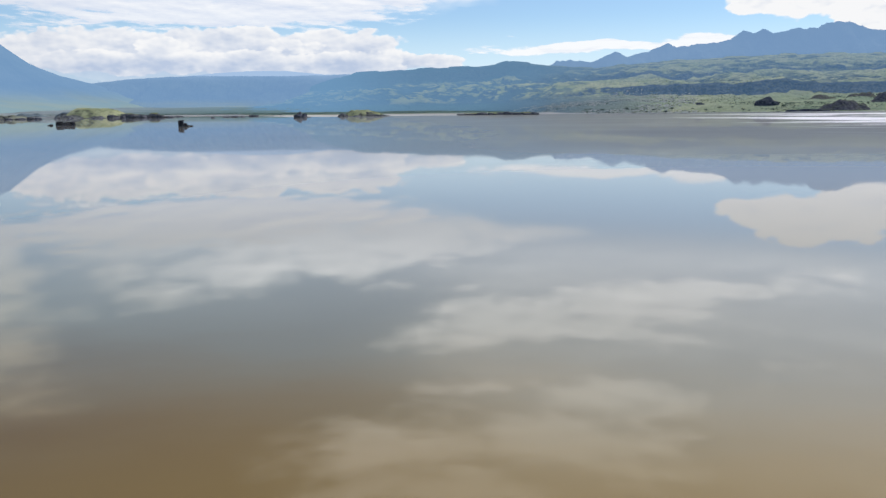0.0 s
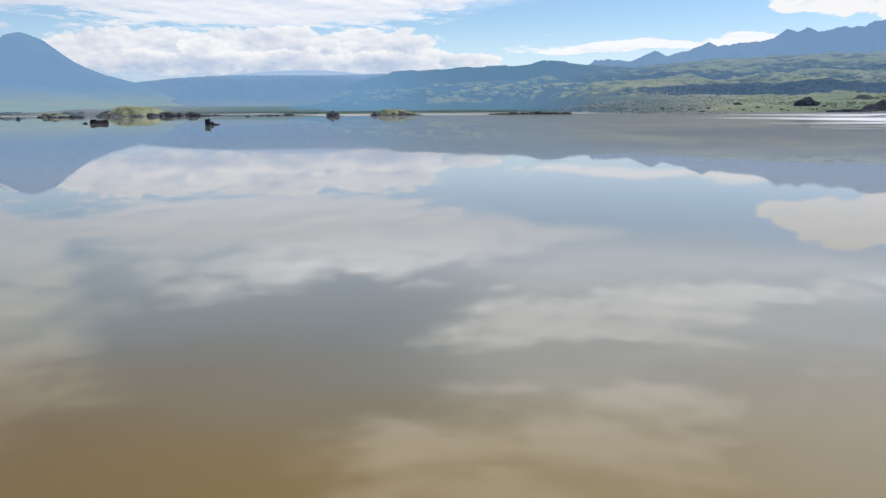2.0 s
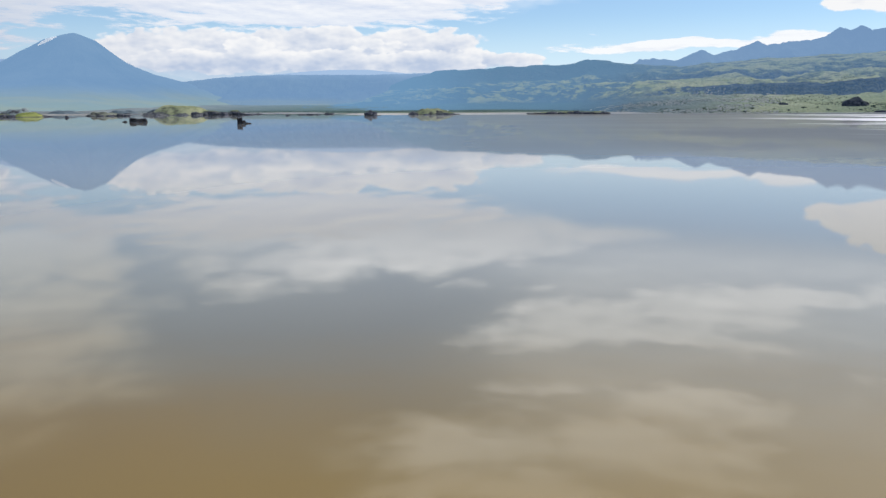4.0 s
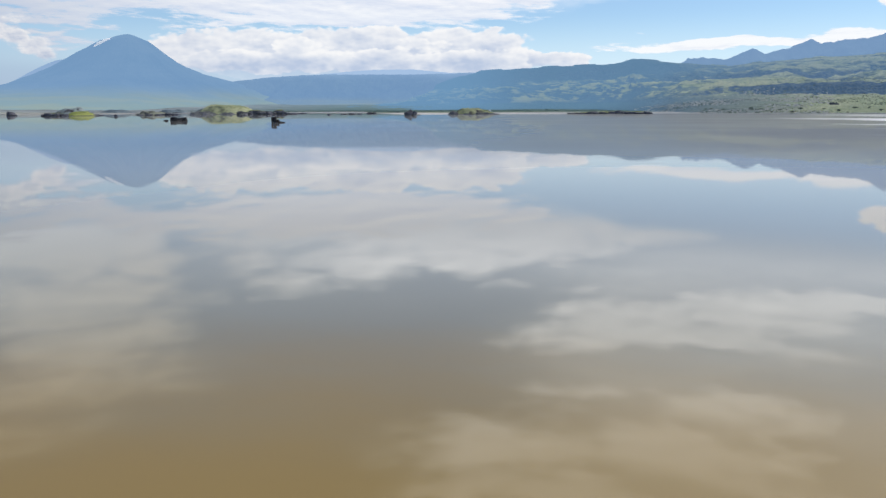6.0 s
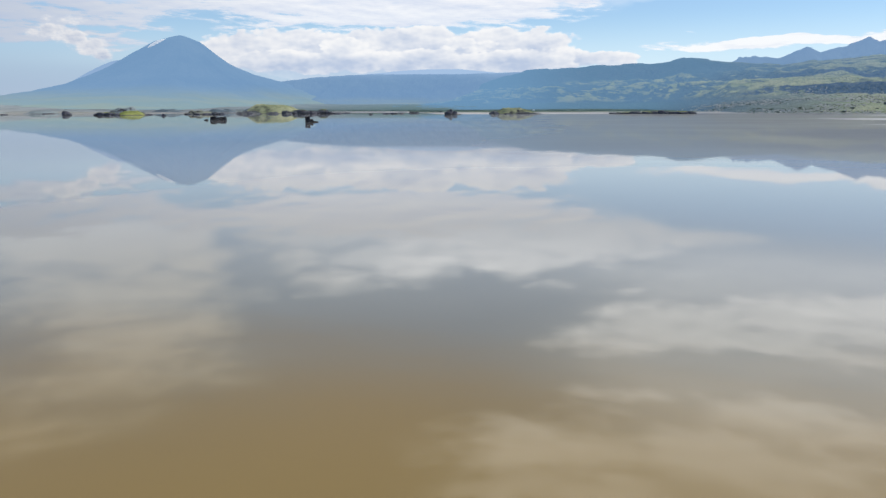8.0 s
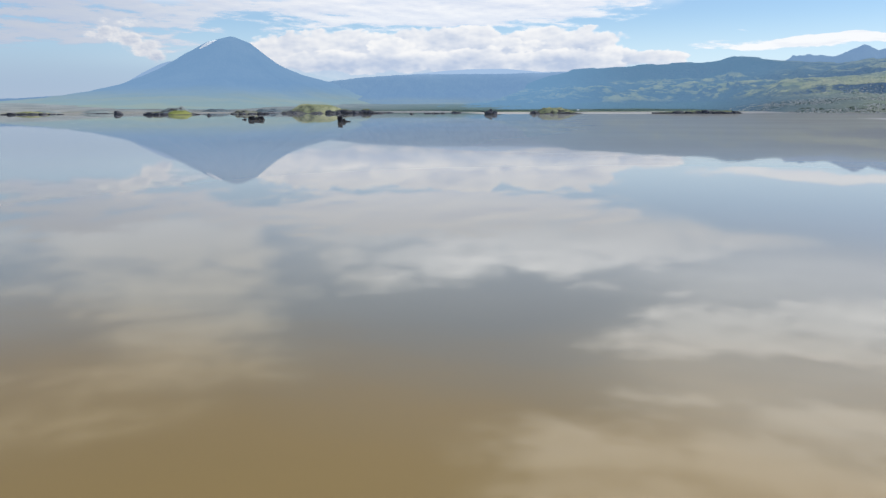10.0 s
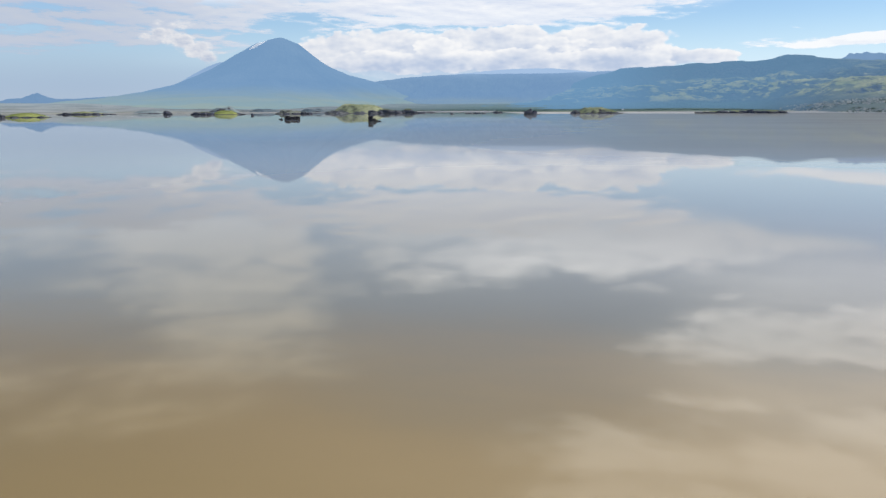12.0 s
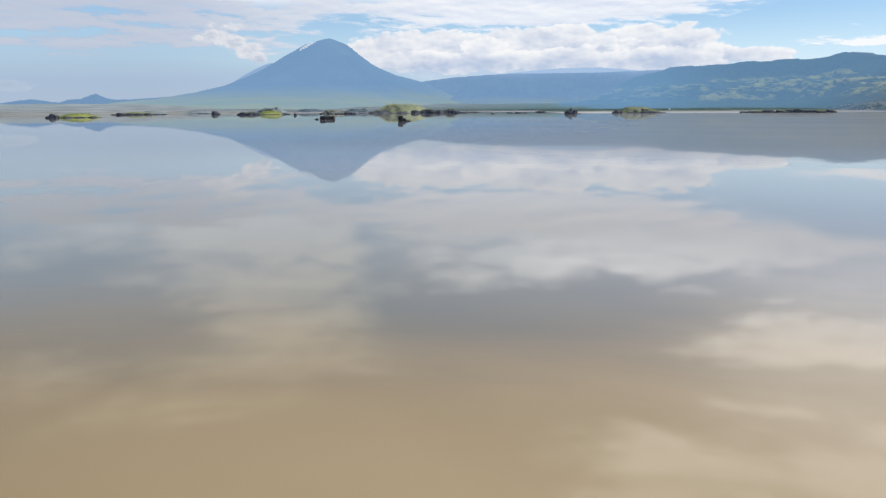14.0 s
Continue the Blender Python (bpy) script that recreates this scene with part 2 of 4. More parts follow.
    n.put(b.inputs["Normal"], n.bump(n.m("ADD", fine, n.m("MULTIPLY", mid, 2.0)), 0.9, 18.0))
    # blue haze painted on as emission, thicker with distance and to the west
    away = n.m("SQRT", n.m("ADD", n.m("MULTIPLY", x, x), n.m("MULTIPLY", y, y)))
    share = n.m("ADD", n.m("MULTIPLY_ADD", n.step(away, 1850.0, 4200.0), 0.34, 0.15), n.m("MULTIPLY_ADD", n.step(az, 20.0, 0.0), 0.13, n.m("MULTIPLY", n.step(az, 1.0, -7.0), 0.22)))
    haze_glow(n, b, out, share, n.mix(east, (0.175, 0.350, 0.570), (0.155, 0.310, 0.535)))
    return mat


def make_far(name, low, high, share, haze_colour=HAZE_BLUE, foot=0.0, base=(0.31, 0.46, 0.63), second=(0.25, 0.40, 0.58), mist=None):
    """Far mountains: bare rock and brush, with haze painted over them as emission."""
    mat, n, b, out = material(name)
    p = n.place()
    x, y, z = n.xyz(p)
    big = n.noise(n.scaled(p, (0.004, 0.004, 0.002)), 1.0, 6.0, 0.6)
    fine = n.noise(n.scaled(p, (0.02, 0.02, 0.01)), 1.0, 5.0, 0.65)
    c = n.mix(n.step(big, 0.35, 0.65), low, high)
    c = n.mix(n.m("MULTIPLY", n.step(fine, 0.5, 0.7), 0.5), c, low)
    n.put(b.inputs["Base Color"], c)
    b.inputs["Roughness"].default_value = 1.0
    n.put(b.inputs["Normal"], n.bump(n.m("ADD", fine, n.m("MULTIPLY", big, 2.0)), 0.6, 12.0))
    colour = haze_colour
    # haze painted paler towards the foot
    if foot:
        colour = n.mix(n.step(n.m("ADD", z, n.m("MULTIPLY", n.m("SUBTRACT", big, 0.5), 60.0)), foot, 10.0), haze_colour, n.mix(n.step(n.noise(n.scaled(p, (0.0015, 0.006, 0.03)), 1.0, 5.0), 0.38, 0.62), base, second))
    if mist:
        # mist painted in as emission towards the crest: (height where it begins, where it is thick, colour)
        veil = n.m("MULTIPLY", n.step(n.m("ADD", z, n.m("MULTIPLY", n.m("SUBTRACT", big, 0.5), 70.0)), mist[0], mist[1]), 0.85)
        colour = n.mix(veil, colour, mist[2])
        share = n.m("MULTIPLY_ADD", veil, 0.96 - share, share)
    haze_glow(n, b, out, share, colour)
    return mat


def make_ground():
    mat, n, b, out = material("shore_plain")
    p = n.place()
    x, y, z = n.xyz(p)
    inland = n.value("inland")
    mid = n.noise(n.scaled(p, (0.006, 0.006, 0.0)), 1.0, 5.0, 0.6)
    fine = n.noise(n.scaled(p, (0.03, 0.03, 0.0)), 1.0, 5.0, 0.65)
    wob = n.m("ADD", inland, n.m("MULTIPLY", n.m("SUBTRACT", mid, 0.5), 160.0))
    sand = n.mix(fine, (0.40, 0.37, 0.32), (0.52, 0.49, 0.44))
    scrub = n.mix(n.step(mid, 0.4, 0.6), (0.16, 0.18, 0.08), (0.34, 0.33, 0.20))
    scrub = n.mix(n.m("MULTIPLY", n.step(fine, 0.5, 0.62), 0.7), scrub, (0.05, 0.07, 0.04))
    sand = n.mix(n.step(x, -650.0, -1150.0), sand, (0.27, 0.26, 0.23))
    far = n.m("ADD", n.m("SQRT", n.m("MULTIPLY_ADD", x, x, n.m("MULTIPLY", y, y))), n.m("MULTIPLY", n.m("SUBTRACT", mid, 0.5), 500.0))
    c = n.mix(n.m("MULTIPLY", n.step(wob, 90.0, 260.0), n.step(far, 2050.0, 2350.0)), sand, scrub)
    # bush green, lightened and blued with painted haze
    bush = n.mix(fine, (0.060, 0.130, 0.105), (0.105, 0.175, 0.130))
    west = n.step(x, -700.0, -1600.0)
    plain = n.mix(west, bush, n.mix(n.step(mid, 0.4, 0.6), (0.22, 0.22, 0.185), (0.34, 0.33, 0.29)))
    c = n.mix(n.m("MULTIPLY", n.step(wob, 150.0, 330.0), n.step(far, 2300.0, 2750.0)), c, plain)
    n.put(b.inputs["Base Color"], c)
    b.inputs["Roughness"].default_value = 1.0
    n.put(b.inputs["Normal"], n.bump(fine, 0.5, 6.0))
    # bluish haze painted on as emission, growing with distance
    haze_glow(n, b, out, n.m("MULTIPLY", n.step(far, 2600.0, 4300.0), 0.42), (0.30, 0.45, 0.58))
    return mat


def make_leaves(name, dark, light):
    mat, n, b, out = material(name)
    n.put(b.inputs["Base Color"], n.mix(n.island(), dark, light))
    b.inputs["Roughness"].default_value = 0.9
    return mat


def make_plain(name, a, c2, scale=1.0):
    mat, n, b, out = material(name)
    f = n.noise(n.local(), scale, 5.0, 0.6)
    c = n.mix(n.step(f, 0.35, 0.65), a, c2)
    n.put(b.inputs["Base Color"], n.mix(n.m("MULTIPLY", n.island(), 0.3), c, a))
    b.inputs["Roughness"].default_value = 0.95
    n.put(b.inputs["Normal"], n.bump(f, 0.5, 0.3))
    return mat


# clouds: (azimuth, height, half width, half height, weight), degrees from the middle of the lake
BANK = [
    (-22.0, 4.20, 6.9, 1.52, 1.00), (-13.3, 4.15, 9.2, 1.61, 1.10), (-6.2, 4.19, 5.2, 1.65, 1.00), (-0.5, 3.66, 3.7, 0.60, 0.80),
    (-26.0, 4.63, 3.2, 0.70, 0.50), (-15.8, 2.90, 13.5, 0.85, 0.80), (-22.8, 2.81, 3.1, 0.36, 0.70), (-25.1, 3.62, 2.5, 1.04, 0.80),
    (-50.4, 1.70, 2.2, 0.57, 0.60),
    (25.6, 6.95, 5.0, 0.95, 0.85), (29.3, 5.91, 2.5, 1.05, 0.85), (26.9, 7.50, 5.4, 1.70, 0.90), (24.4, 7.00, 3.1, 0.90, 0.75), (30.5, 6.01, 2.2, 1.55, 0.80),
]
FRONT = [
    (-21.5, 3.5, 5.5, 0.8, 0.85), (-13.0, 3.5, 6.5, 0.9, 0.90), (-5.5, 3.6, 4.5, 0.9, 0.90), (-17.5, 4.5, 2.6, 0.7, 0.75), (-9.0, 4.6, 2.4, 0.6, 0.70),
    (27.5, 6.9, 2.6, 0.7, 0.90),
]
PUFFS = [(-37.3, 5.3, 1.0, 0.50, 0.85), (-36.3, 4.8, 1.2, 0.55, 1.00), (-35.2, 4.3, 1.1, 0.55, 0.95), (-34.5, 3.8, 0.9, 0.45, 0.85), (-38.2, 5.0, 0.9, 0.30, 0.55), (-36.8, 5.9, 1.6, 0.40, 0.50)]
SHEET = [
    (-16.0, 7.40, 15.5, 1.85, 1.40), (-7.7, 7.50, 6.3, 0.90, 0.95), (-1.3, 7.72, 4.0, 0.42, 0.90), (-13.2, 6.39, 7.6, 0.45, 0.60),
    (-40.3, 6.47, 9.5, 1.90, 1.15), (-47.3, 6.39, 6.6, 1.40, 1.15), (-30.3, 6.86, 6.0, 0.94, 1.00), (-45.8, 4.5, 7.1, 0.90, 0.85), (-32.0, 5.6, 3.5, 0.5, 0.55), (-38.8, 5.3, 5.0, 0.8, 1.0), (-33.5, 4.6, 2.4, 0.5, 0.8), (-25.5, 5.6, 3.0, 0.4, 0.55),
    (-18.5, 7.23, 10.1, 0.85, 0.90), (14.0, 4.48, 9.0, 0.34, 2.00), (9.0, 4.30, 5.6, 0.32, 1.40), (19.3, 4.68, 3.2, 0.42, 1.40), (6.2, 5.29, 0.5, 0.20, 0.60),
]
# cloud decks higher up, which only the water shows: the long middle deck, the western deck, the southern rags
HIGH = [
    (-20.0, 7.6, 10.0, 3.2, 0.90), (-11.0, 8.4, 8.0, 2.8, 0.95), (-5.5, 10.0, 6.0, 2.2, 1.15), (-1.0, 9.6, 7.0, 1.7, 1.20), (4.0, 8.9, 6.0, 0.9, 1.00), (7.0, 9.0, 5.0, 0.7, 0.85), (-5.0, 7.3, 5.5, 0.9, 1.00),
    (-14.0, 10.6, 7.0, 2.2, 0.90), (-19.3, 12.3, 4.0, 1.2, 0.75), (-22.5, 10.2, 4.5, 1.7, 0.75), (-2.0, 12.9, 2.8, 0.5, 0.70), (2.5, 13.0, 2.4, 0.5, 0.60), (-25.5, 8.6, 6.0, 3.4, 0.62),
]
HIGH_WEST = [
    (-36.0, 9.0, 9.0, 3.6, 0.95), (-29.6, 10.0, 3.2, 2.2, 1.10), (-31.0, 7.0, 5.0, 2.6, 0.85), (-34.0, 12.8, 8.5, 2.3, 1.00), (-32.5, 15.6, 7.0, 2.2, 0.90), (-35.0, 18.0, 9.5, 2.2, 0.70), (-29.5, 17.0, 4.0, 1.5, 0.60),
    (-46.0, 7.6, 7.0, 3.0, 0.70), (-41.0, 20.5, 9.0, 2.0, 0.60), (-44.0, 11.0, 6.0, 1.4, 0.55), (-50.0, 17.5, 5.0, 1.6, 0.55),
]
RAGS = [
    (8.0, 15.4, 8.5, 2.0, 1.15), (14.0, 14.2, 8.0, 1.9, 1.15), (20.0, 12.8, 6.5, 1.0, 1.05), (2.5, 16.8, 6.0, 1.4, 0.90), (18.0, 16.6, 6.0, 1.8, 0.80), (10.5, 18.0, 5.0, 1.3, 0.70),
    (9.0, 23.6, 13.0, 2.7, 0.95), (-4.0, 24.8, 9.0, 2.0, 0.90), (1.0, 27.5, 13.0, 2.4, 0.85), (15.0, 21.0, 8.0, 2.2, 0.85), (16.0, 26.0, 8.0, 2.6, 0.75), (26.0, 17.0, 7.0, 4.5, 0.55), (27.0, 11.5, 6.0, 2.2, 0.65), (5.0, 20.4, 6.0, 1.3, 0.70),
]


def make_clouds():
    mat, n, b, out = material("cloud")
    n.t.nodes.remove(b)
    p = n.local()
    x, y, z = n.xyz(p)
    az = n.m("MULTIPLY", n.m("ARCTAN2", x, y), 57.2958)
    el = n.m("MULTIPLY", n.m("ARCTAN2", z, n.m("SQRT", n.m("ADD", n.m("MULTIPLY", x, x), n.m("MULTIPLY", y, y)))), 57.2958)

    def blobs(rows, sway, lift, scale, tight=0.8):
        """Soft lumps at those places, their outlines bent by noise."""
        v = n.vec(n.m("MULTIPLY", az, scale), n.m("MULTIPLY", el, scale * 2.2), 1.0)
        a1 = n.m("ADD", az, n.m("MULTIPLY", n.m("SUBTRACT", n.noise(v, 1.0, 3.0), 0.5), sway))
        v = n.vec(n.m("MULTIPLY", az, scale), n.m("MULTIPLY", el, scale * 2.2), 5.0)
        e1 = n.m("ADD", el, n.m("MULTIPLY", n.m("SUBTRACT", n.noise(v, 1.0, 3.0), 0.5), lift))
        total = 0.0
        for a, e, ra, re, w in rows:
            dx = n.m("MULTIPLY", n.m("SUBTRACT", a1, a), tight / ra)
            dy = n.m("MULTIPLY", n.m("SUBTRACT", e1, e), tight / re)
            q = n.m("MULTIPLY_ADD", dx, dx, n.m("MULTIPLY", dy, dy))
            total = n.m("MAXIMUM", n.m("MULTIPLY", n.m("SUBTRACT", 1.0, q, clamp=True), w), total)
        return total

    def layer(total, vector, detail, rough, gain, low, high, shift):
        f = n.noise(vector, 1.0, detail, rough)
        n2 = n.t.nodes.new("ShaderNodeVectorMath")
        n.put(n2.inputs[0], vector)
        n2.inputs[1].default_value = shift
        g = n.noise(n2.outputs[0], 1.0, detail, rough)
        d = n.m("ADD", total, n.m("MULTIPLY", n.m("MULTIPLY", n.m("SUBTRACT", f, 0.5), gain), n.step(total, 0.0, 0.15)))
        return n.step(d, low, high), n.m("SUBTRACT", f, g)

    def billow(dx, dy, seed, size=1.0):
        """Rounded heads in three sizes; looked up a little towards the light for shading."""
        a, e = n.m("ADD", az, dx), n.m("ADD", el, dy)
        bend = n.noise(n.vec(n.m("MULTIPLY", a, 0.6), n.m("MULTIPLY", e, 1.2), seed + 4.0), 1.0, 3.0)
        out = 0.0
        for scale, w in ((0.34, 0.62), (0.85, 0.36), (2.1, 0.17)):
            v = n.vec(n.m("MULTIPLY_ADD", bend, 0.9, n.m("MULTIPLY", a, scale * size)), n.m("MULTIPLY_ADD", bend, 0.7, n.m("MULTIPLY", e, scale * size * 1.7)), seed)
            vor = n.t.nodes.new("ShaderNodeTexVoronoi")
            vor.feature = "SMOOTH_F1"
            n.put(vor.inputs["Vector"], v)
            vor.inputs["Scale"].default_value, vor.inputs["Smoothness"].default_value = 1.0, 0.3
            out = n.m("ADD", out, n.m("MULTIPLY", n.m("SUBTRACT", 0.75, vor.outputs["Distance"]), w))
        return out

    puff = n.noise(n.vec(n.m("MULTIPLY", az, 0.30), n.m("MULTIPLY", el, 0.75), 9.0), 1.0, 6.0, 0.55)

    def cumulus(rows, seed, size=1.0, bend=1.0, soft=(0.25, 0.43)):
        """A bank of heaped cloud: thin edges bright, thick middles and bases greyer."""
        heads = billow(0.0, 0.0, seed, size)
        side = n.m("SUBTRACT", heads, billow(0.22 / size, 0.20 / size, seed, size))
        lump = blobs(rows, 2.0 * bend, 0.8 * bend, 0.5)
        d = n.m("ADD", lump, n.m("MULTIPLY", n.m("SUBTRACT", heads, 0.30), n.step(lump, 0.0, 0.2)))
        lit = n.m("SUBTRACT", n.m("MULTIPLY_ADD", side, 1.2, 0.86), n.m("MULTIPLY_ADD", n.step(d, 0.35, 1.15), 0.52, n.m("MULTIPLY", n.step(el, 4.4, 2.6), 0.50)))
        lit = n.m("ADD", n.m("MULTIPLY_ADD", n.step(az, 18.0, 22.0), 0.45, lit), n.m("MULTIPLY", n.m("SUBTRACT", puff, 0.5), 1.4), clamp=True)
        return n.step(d, *soft), lit

    flat = n.vec(n.m("MULTIPLY_ADD", el, 0.25, n.m("MULTIPLY", az, 0.21)), n.m("MULTIPLY", el, 1.15), 3.0)
    wide = n.vec(n.m("MULTIPLY", az, 0.13), n.m("MULTIPLY", el, 0.42), 7.0)
    a1, lit1 = cumulus(BANK, 0.5)
    a1 = n.m("MULTIPLY", a1, n.m("MULTIPLY_ADD", n.step(el, 2.3, 3.5), 0.70, 0.30))
    a0, lit0 = cumulus(FRONT, 8.5)
    a4, lit4 = cumulus(PUFFS, 4.5, 2.2, 0.8, (0.12, 0.75))
    a2, s2 = layer(n.m("MULTIPLY", blobs(SHEET, 5.0, 0.9, 0.25), 0.72), flat, 9.0, 0.64, 3.0, 0.28, 0.66, (0.1, 0.3, 0.0))
    a3, s3 = layer(blobs(HIGH + HIGH_WEST + RAGS, 5.0, 2.0, 0.22, 0.72), wide, 9.0, 0.62, 1.7, -0.10, 1.05, (0.1, 0.2, 0.0))
    west = n.step(az, -18.0, -44.0)
    shade, bright = n.mix(west, (0.50, 0.59, 0.76), (0.44, 0.51, 0.65)), n.mix(west, (0.93, 0.935, 0.95), (0.84, 0.83, 0.84))
    c1 = n.mix(lit1, shade, bright)
    c0 = n.mix(lit0, shade, bright)
    c4 = n.mix(lit4, shade, bright)
    c2 = n.mix(n.m("ADD", n.m("MULTIPLY_ADD", n.step(az, 0.0, 8.0), 0.40, 0.60), n.m("MULTIPLY", s2, 1.8), clamp=True), n.mix(west, (0.60, 0.68, 0.86), (0.47, 0.55, 0.72)), n.mix(west, (0.97, 0.98, 1.0), (0.56, 0.60, 0.69)))
    far_west = n.step(az, -14.0, -29.0)
    c3 = n.mix(n.m("ADD", 0.6, n.m("MULTIPLY", s3, 2.6), clamp=True), n.mix(far_west, (1.20, 1.28, 1.42), (0.76, 0.80, 0.88)), n.mix(far_west, (1.85, 1.90, 1.98), (1.05, 1.06, 1.08)))
    c3 = n.mix(n.step(el, 7.8, 12.0), (0.86, 0.90, 0.97), c3)
    c3 = n.mix(n.m("MULTIPLY", n.step(el, 15.0, 21.0), n.step(az, -22.0, -8.0)), c3, (2.05, 2.10, 2.18))
    # thin veil low over the land, bluer to the west
    veil = n.m("MULTIPLY", n.step(el, 7.0, 1.5), n.m("MULTIPLY_ADD", west, 0.15, 0.72))
    thin = n.m("MULTIPLY", n.step(el, 7.5, 10.5), n.m("MULTIPLY_ADD", n.noise(wide, 0.6, 6.0, 0.6), 0.5, n.m("MULTIPLY_ADD", n.step(az, -8.0, 9.0), 0.33, 0.10)))
    thin = n.m("MULTIPLY", thin, n.m("MAXIMUM", n.step(az, -12.0, 4.0), n.step(el, 17.0, 12.0)))
    a3 = n.m("MULTIPLY", n.m("MAXIMUM", a3, thin), n.step(el, 6.4, 7.9))
    base = n.mix(n.m("MULTIPLY", n.step(el, 3.7, 2.6), n.step(az, 3.0, -3.0)), (0.70, 0.86, 1.02), (0.44, 0.58, 0.81))
    colour = n.mix(a3, n.mix(west, base, (0.35, 0.46, 0.645)), c3)
    colour = n.mix(a2, colour, c2)
    colour = n.mix(a1, colour, c1)
    colour = n.mix(a0, colour, c0)
    colour = n.mix(a4, colour, c4)
    gaps = n.m("MULTIPLY", n.m("SUBTRACT", 1.0, n.m("MULTIPLY", a2, 0.92)), n.m("SUBTRACT", 1.0, n.m("MULTIPLY", a3, 0.85)))
    gaps = n.m("MULTIPLY", n.m("MULTIPLY", n.m("MULTIPLY", n.m("SUBTRACT", 1.0, a1), n.m("MULTIPLY", n.m("SUBTRACT", 1.0, a4), n.m("SUBTRACT", 1.0, a0))), gaps), n.m("SUBTRACT", 1.0, veil))
    alpha = n.m("SUBTRACT", 1.0, gaps)
    e = n.t.nodes.new("ShaderNodeEmission")
    n.put(e.inputs["Color"], colour)
    clear = n.t.nodes.new("ShaderNodeBsdfTransparent")
    mixed = n.t.nodes.new("ShaderNodeMixShader")
    n.put(mixed.inputs[0], alpha)
    n.t.links.new(clear.outputs[0], mixed.inputs[1])
    n.t.links.new(e.outputs[0], mixed.inputs[2])
    n.t.links.new(mixed.outputs[0], out.inputs["Surface"])
    mat.cycles.emission_sampling = "NONE"
    return mat


WATER, SLOPE, GROUND, CLOUD = make_water(), make_slope(), make_ground(), make_clouds()
MOUND = make_mound("grass_on_lava", (0.190, 0.215, 0.070), (0.370, 0.365, 0.170))
# islet grass with haze painted in, paler and greyer
HAZY = make_mound("hazed_grass_on_lava", (0.230, 0.255, 0.120), (0.400, 0.400, 0.225))
DULL = make_mound("grey_scrub_on_lava", (0.150, 0.160, 0.115), (0.270, 0.270, 0.200))
FRESH = make_mound("fresh_grass_on_lava", (0.205, 0.240, 0.045), (0.360, 0.375, 0.105))
LAVA = make_rock("dark_lava", (0.012, 0.011, 0.013), (0.052, 0.048, 0.050))
# moss on far lava, the rock lightened with bluish haze
MOSSY = make_rock("hazed_mossy_lava", (0.068, 0.072, 0.090), (0.200, 0.192, 0.195), 0.7)
BROWN = make_rock("brown_lava", (0.120, 0.098, 0.105), (0.300, 0.250, 0.240), 0.45)
# dark lava seen far off: haze painted into its base colours
HAZED_LAVA = make_rock("hazed_lava", (0.046, 0.049, 0.070), (0.160, 0.156, 0.180), 0.15)
SCRUB = make_leaves("scrub_leaves", (0.120, 0.140, 0.090), (0.220, 0.230, 0.150))
# knoll scrub with the blue of distance haze in its colours
KNOLL = make_mound("hazed_scrub_on_lava", (0.170, 0.210, 0.215), (0.270, 0.310, 0.300))
# far bush, its greens paled by painted haze
BUSH = make_leaves("hazed_bush_leaves", (0.095, 0.160, 0.130), (0.160, 0.220, 0.160))
SHRUB = make_leaves("shrub_leaves", (0.045, 0.070, 0.045), (0.120, 0.145, 0.070))
CROWN = make_leaves("tree_leaves", (0.045, 0.065, 0.045), (0.105, 0.130, 0.070))
GRASS = make_leaves("grass_blades", (0.120, 0.160, 0.030), (0.300, 0.320, 0.090))
PALE = make_plain("pale_stone", (0.78, 0.73, 0.64), (0.60, 0.55, 0.47), 0.6)
BARK = make_plain("bark", (0.09, 0.07, 0.05), (0.16, 0.13, 0.10), 2.0)


# ---------------------------------------------------------------- number noise
def lattice(ix, iy, seed):
    h = (ix.astype(np.int64) * 374761393 + iy.astype(np.int64) * 668265263 + seed * 1274126177) & 0xFFFFFFFF
    h = ((h ^ (h >> 13)) * 1103515245) & 0xFFFFFFFF
    h = h ^ (h >> 16)
    return (h & 0xFFFF) / 65535.0


def grain(x, y, seed=0):
    x, y = np.broadcast_arrays(np.asarray(x, float), np.asarray(y, float))
    ix, iy = np.floor(x), np.floor(y)
    fx, fy = x - ix, y - iy
    fx, fy = fx * fx * (3 - 2 * fx), fy * fy * (3 - 2 * fy)
    a, b = lattice(ix, iy, seed), lattice(ix + 1, iy, seed)
    c, d = lattice(ix, iy + 1, seed), lattice(ix + 1, iy + 1, seed)
    return a + (b - a) * fx + (c - a) * fy + (a - b - c + d) * fx * fy


def fbm(x, y, octaves=5, seed=0, ridged=False):
    total, amp, norm = 0.0, 1.0, 0.0
    for k in range(octaves):
        g = grain(x * 2**k + 17.3 * k, y * 2**k - 9.1 * k, seed + k)
        total = total + amp * ((1 - abs(2 * g - 1)) if ridged else g)
        norm, amp = norm + amp, amp * 0.5
    return total / norm


def smooth(x, low, high):
    u = np.clip((np.asarray(x, float) - low) / (high - low), 0, 1)
    return u * u * (3 - 2 * u)


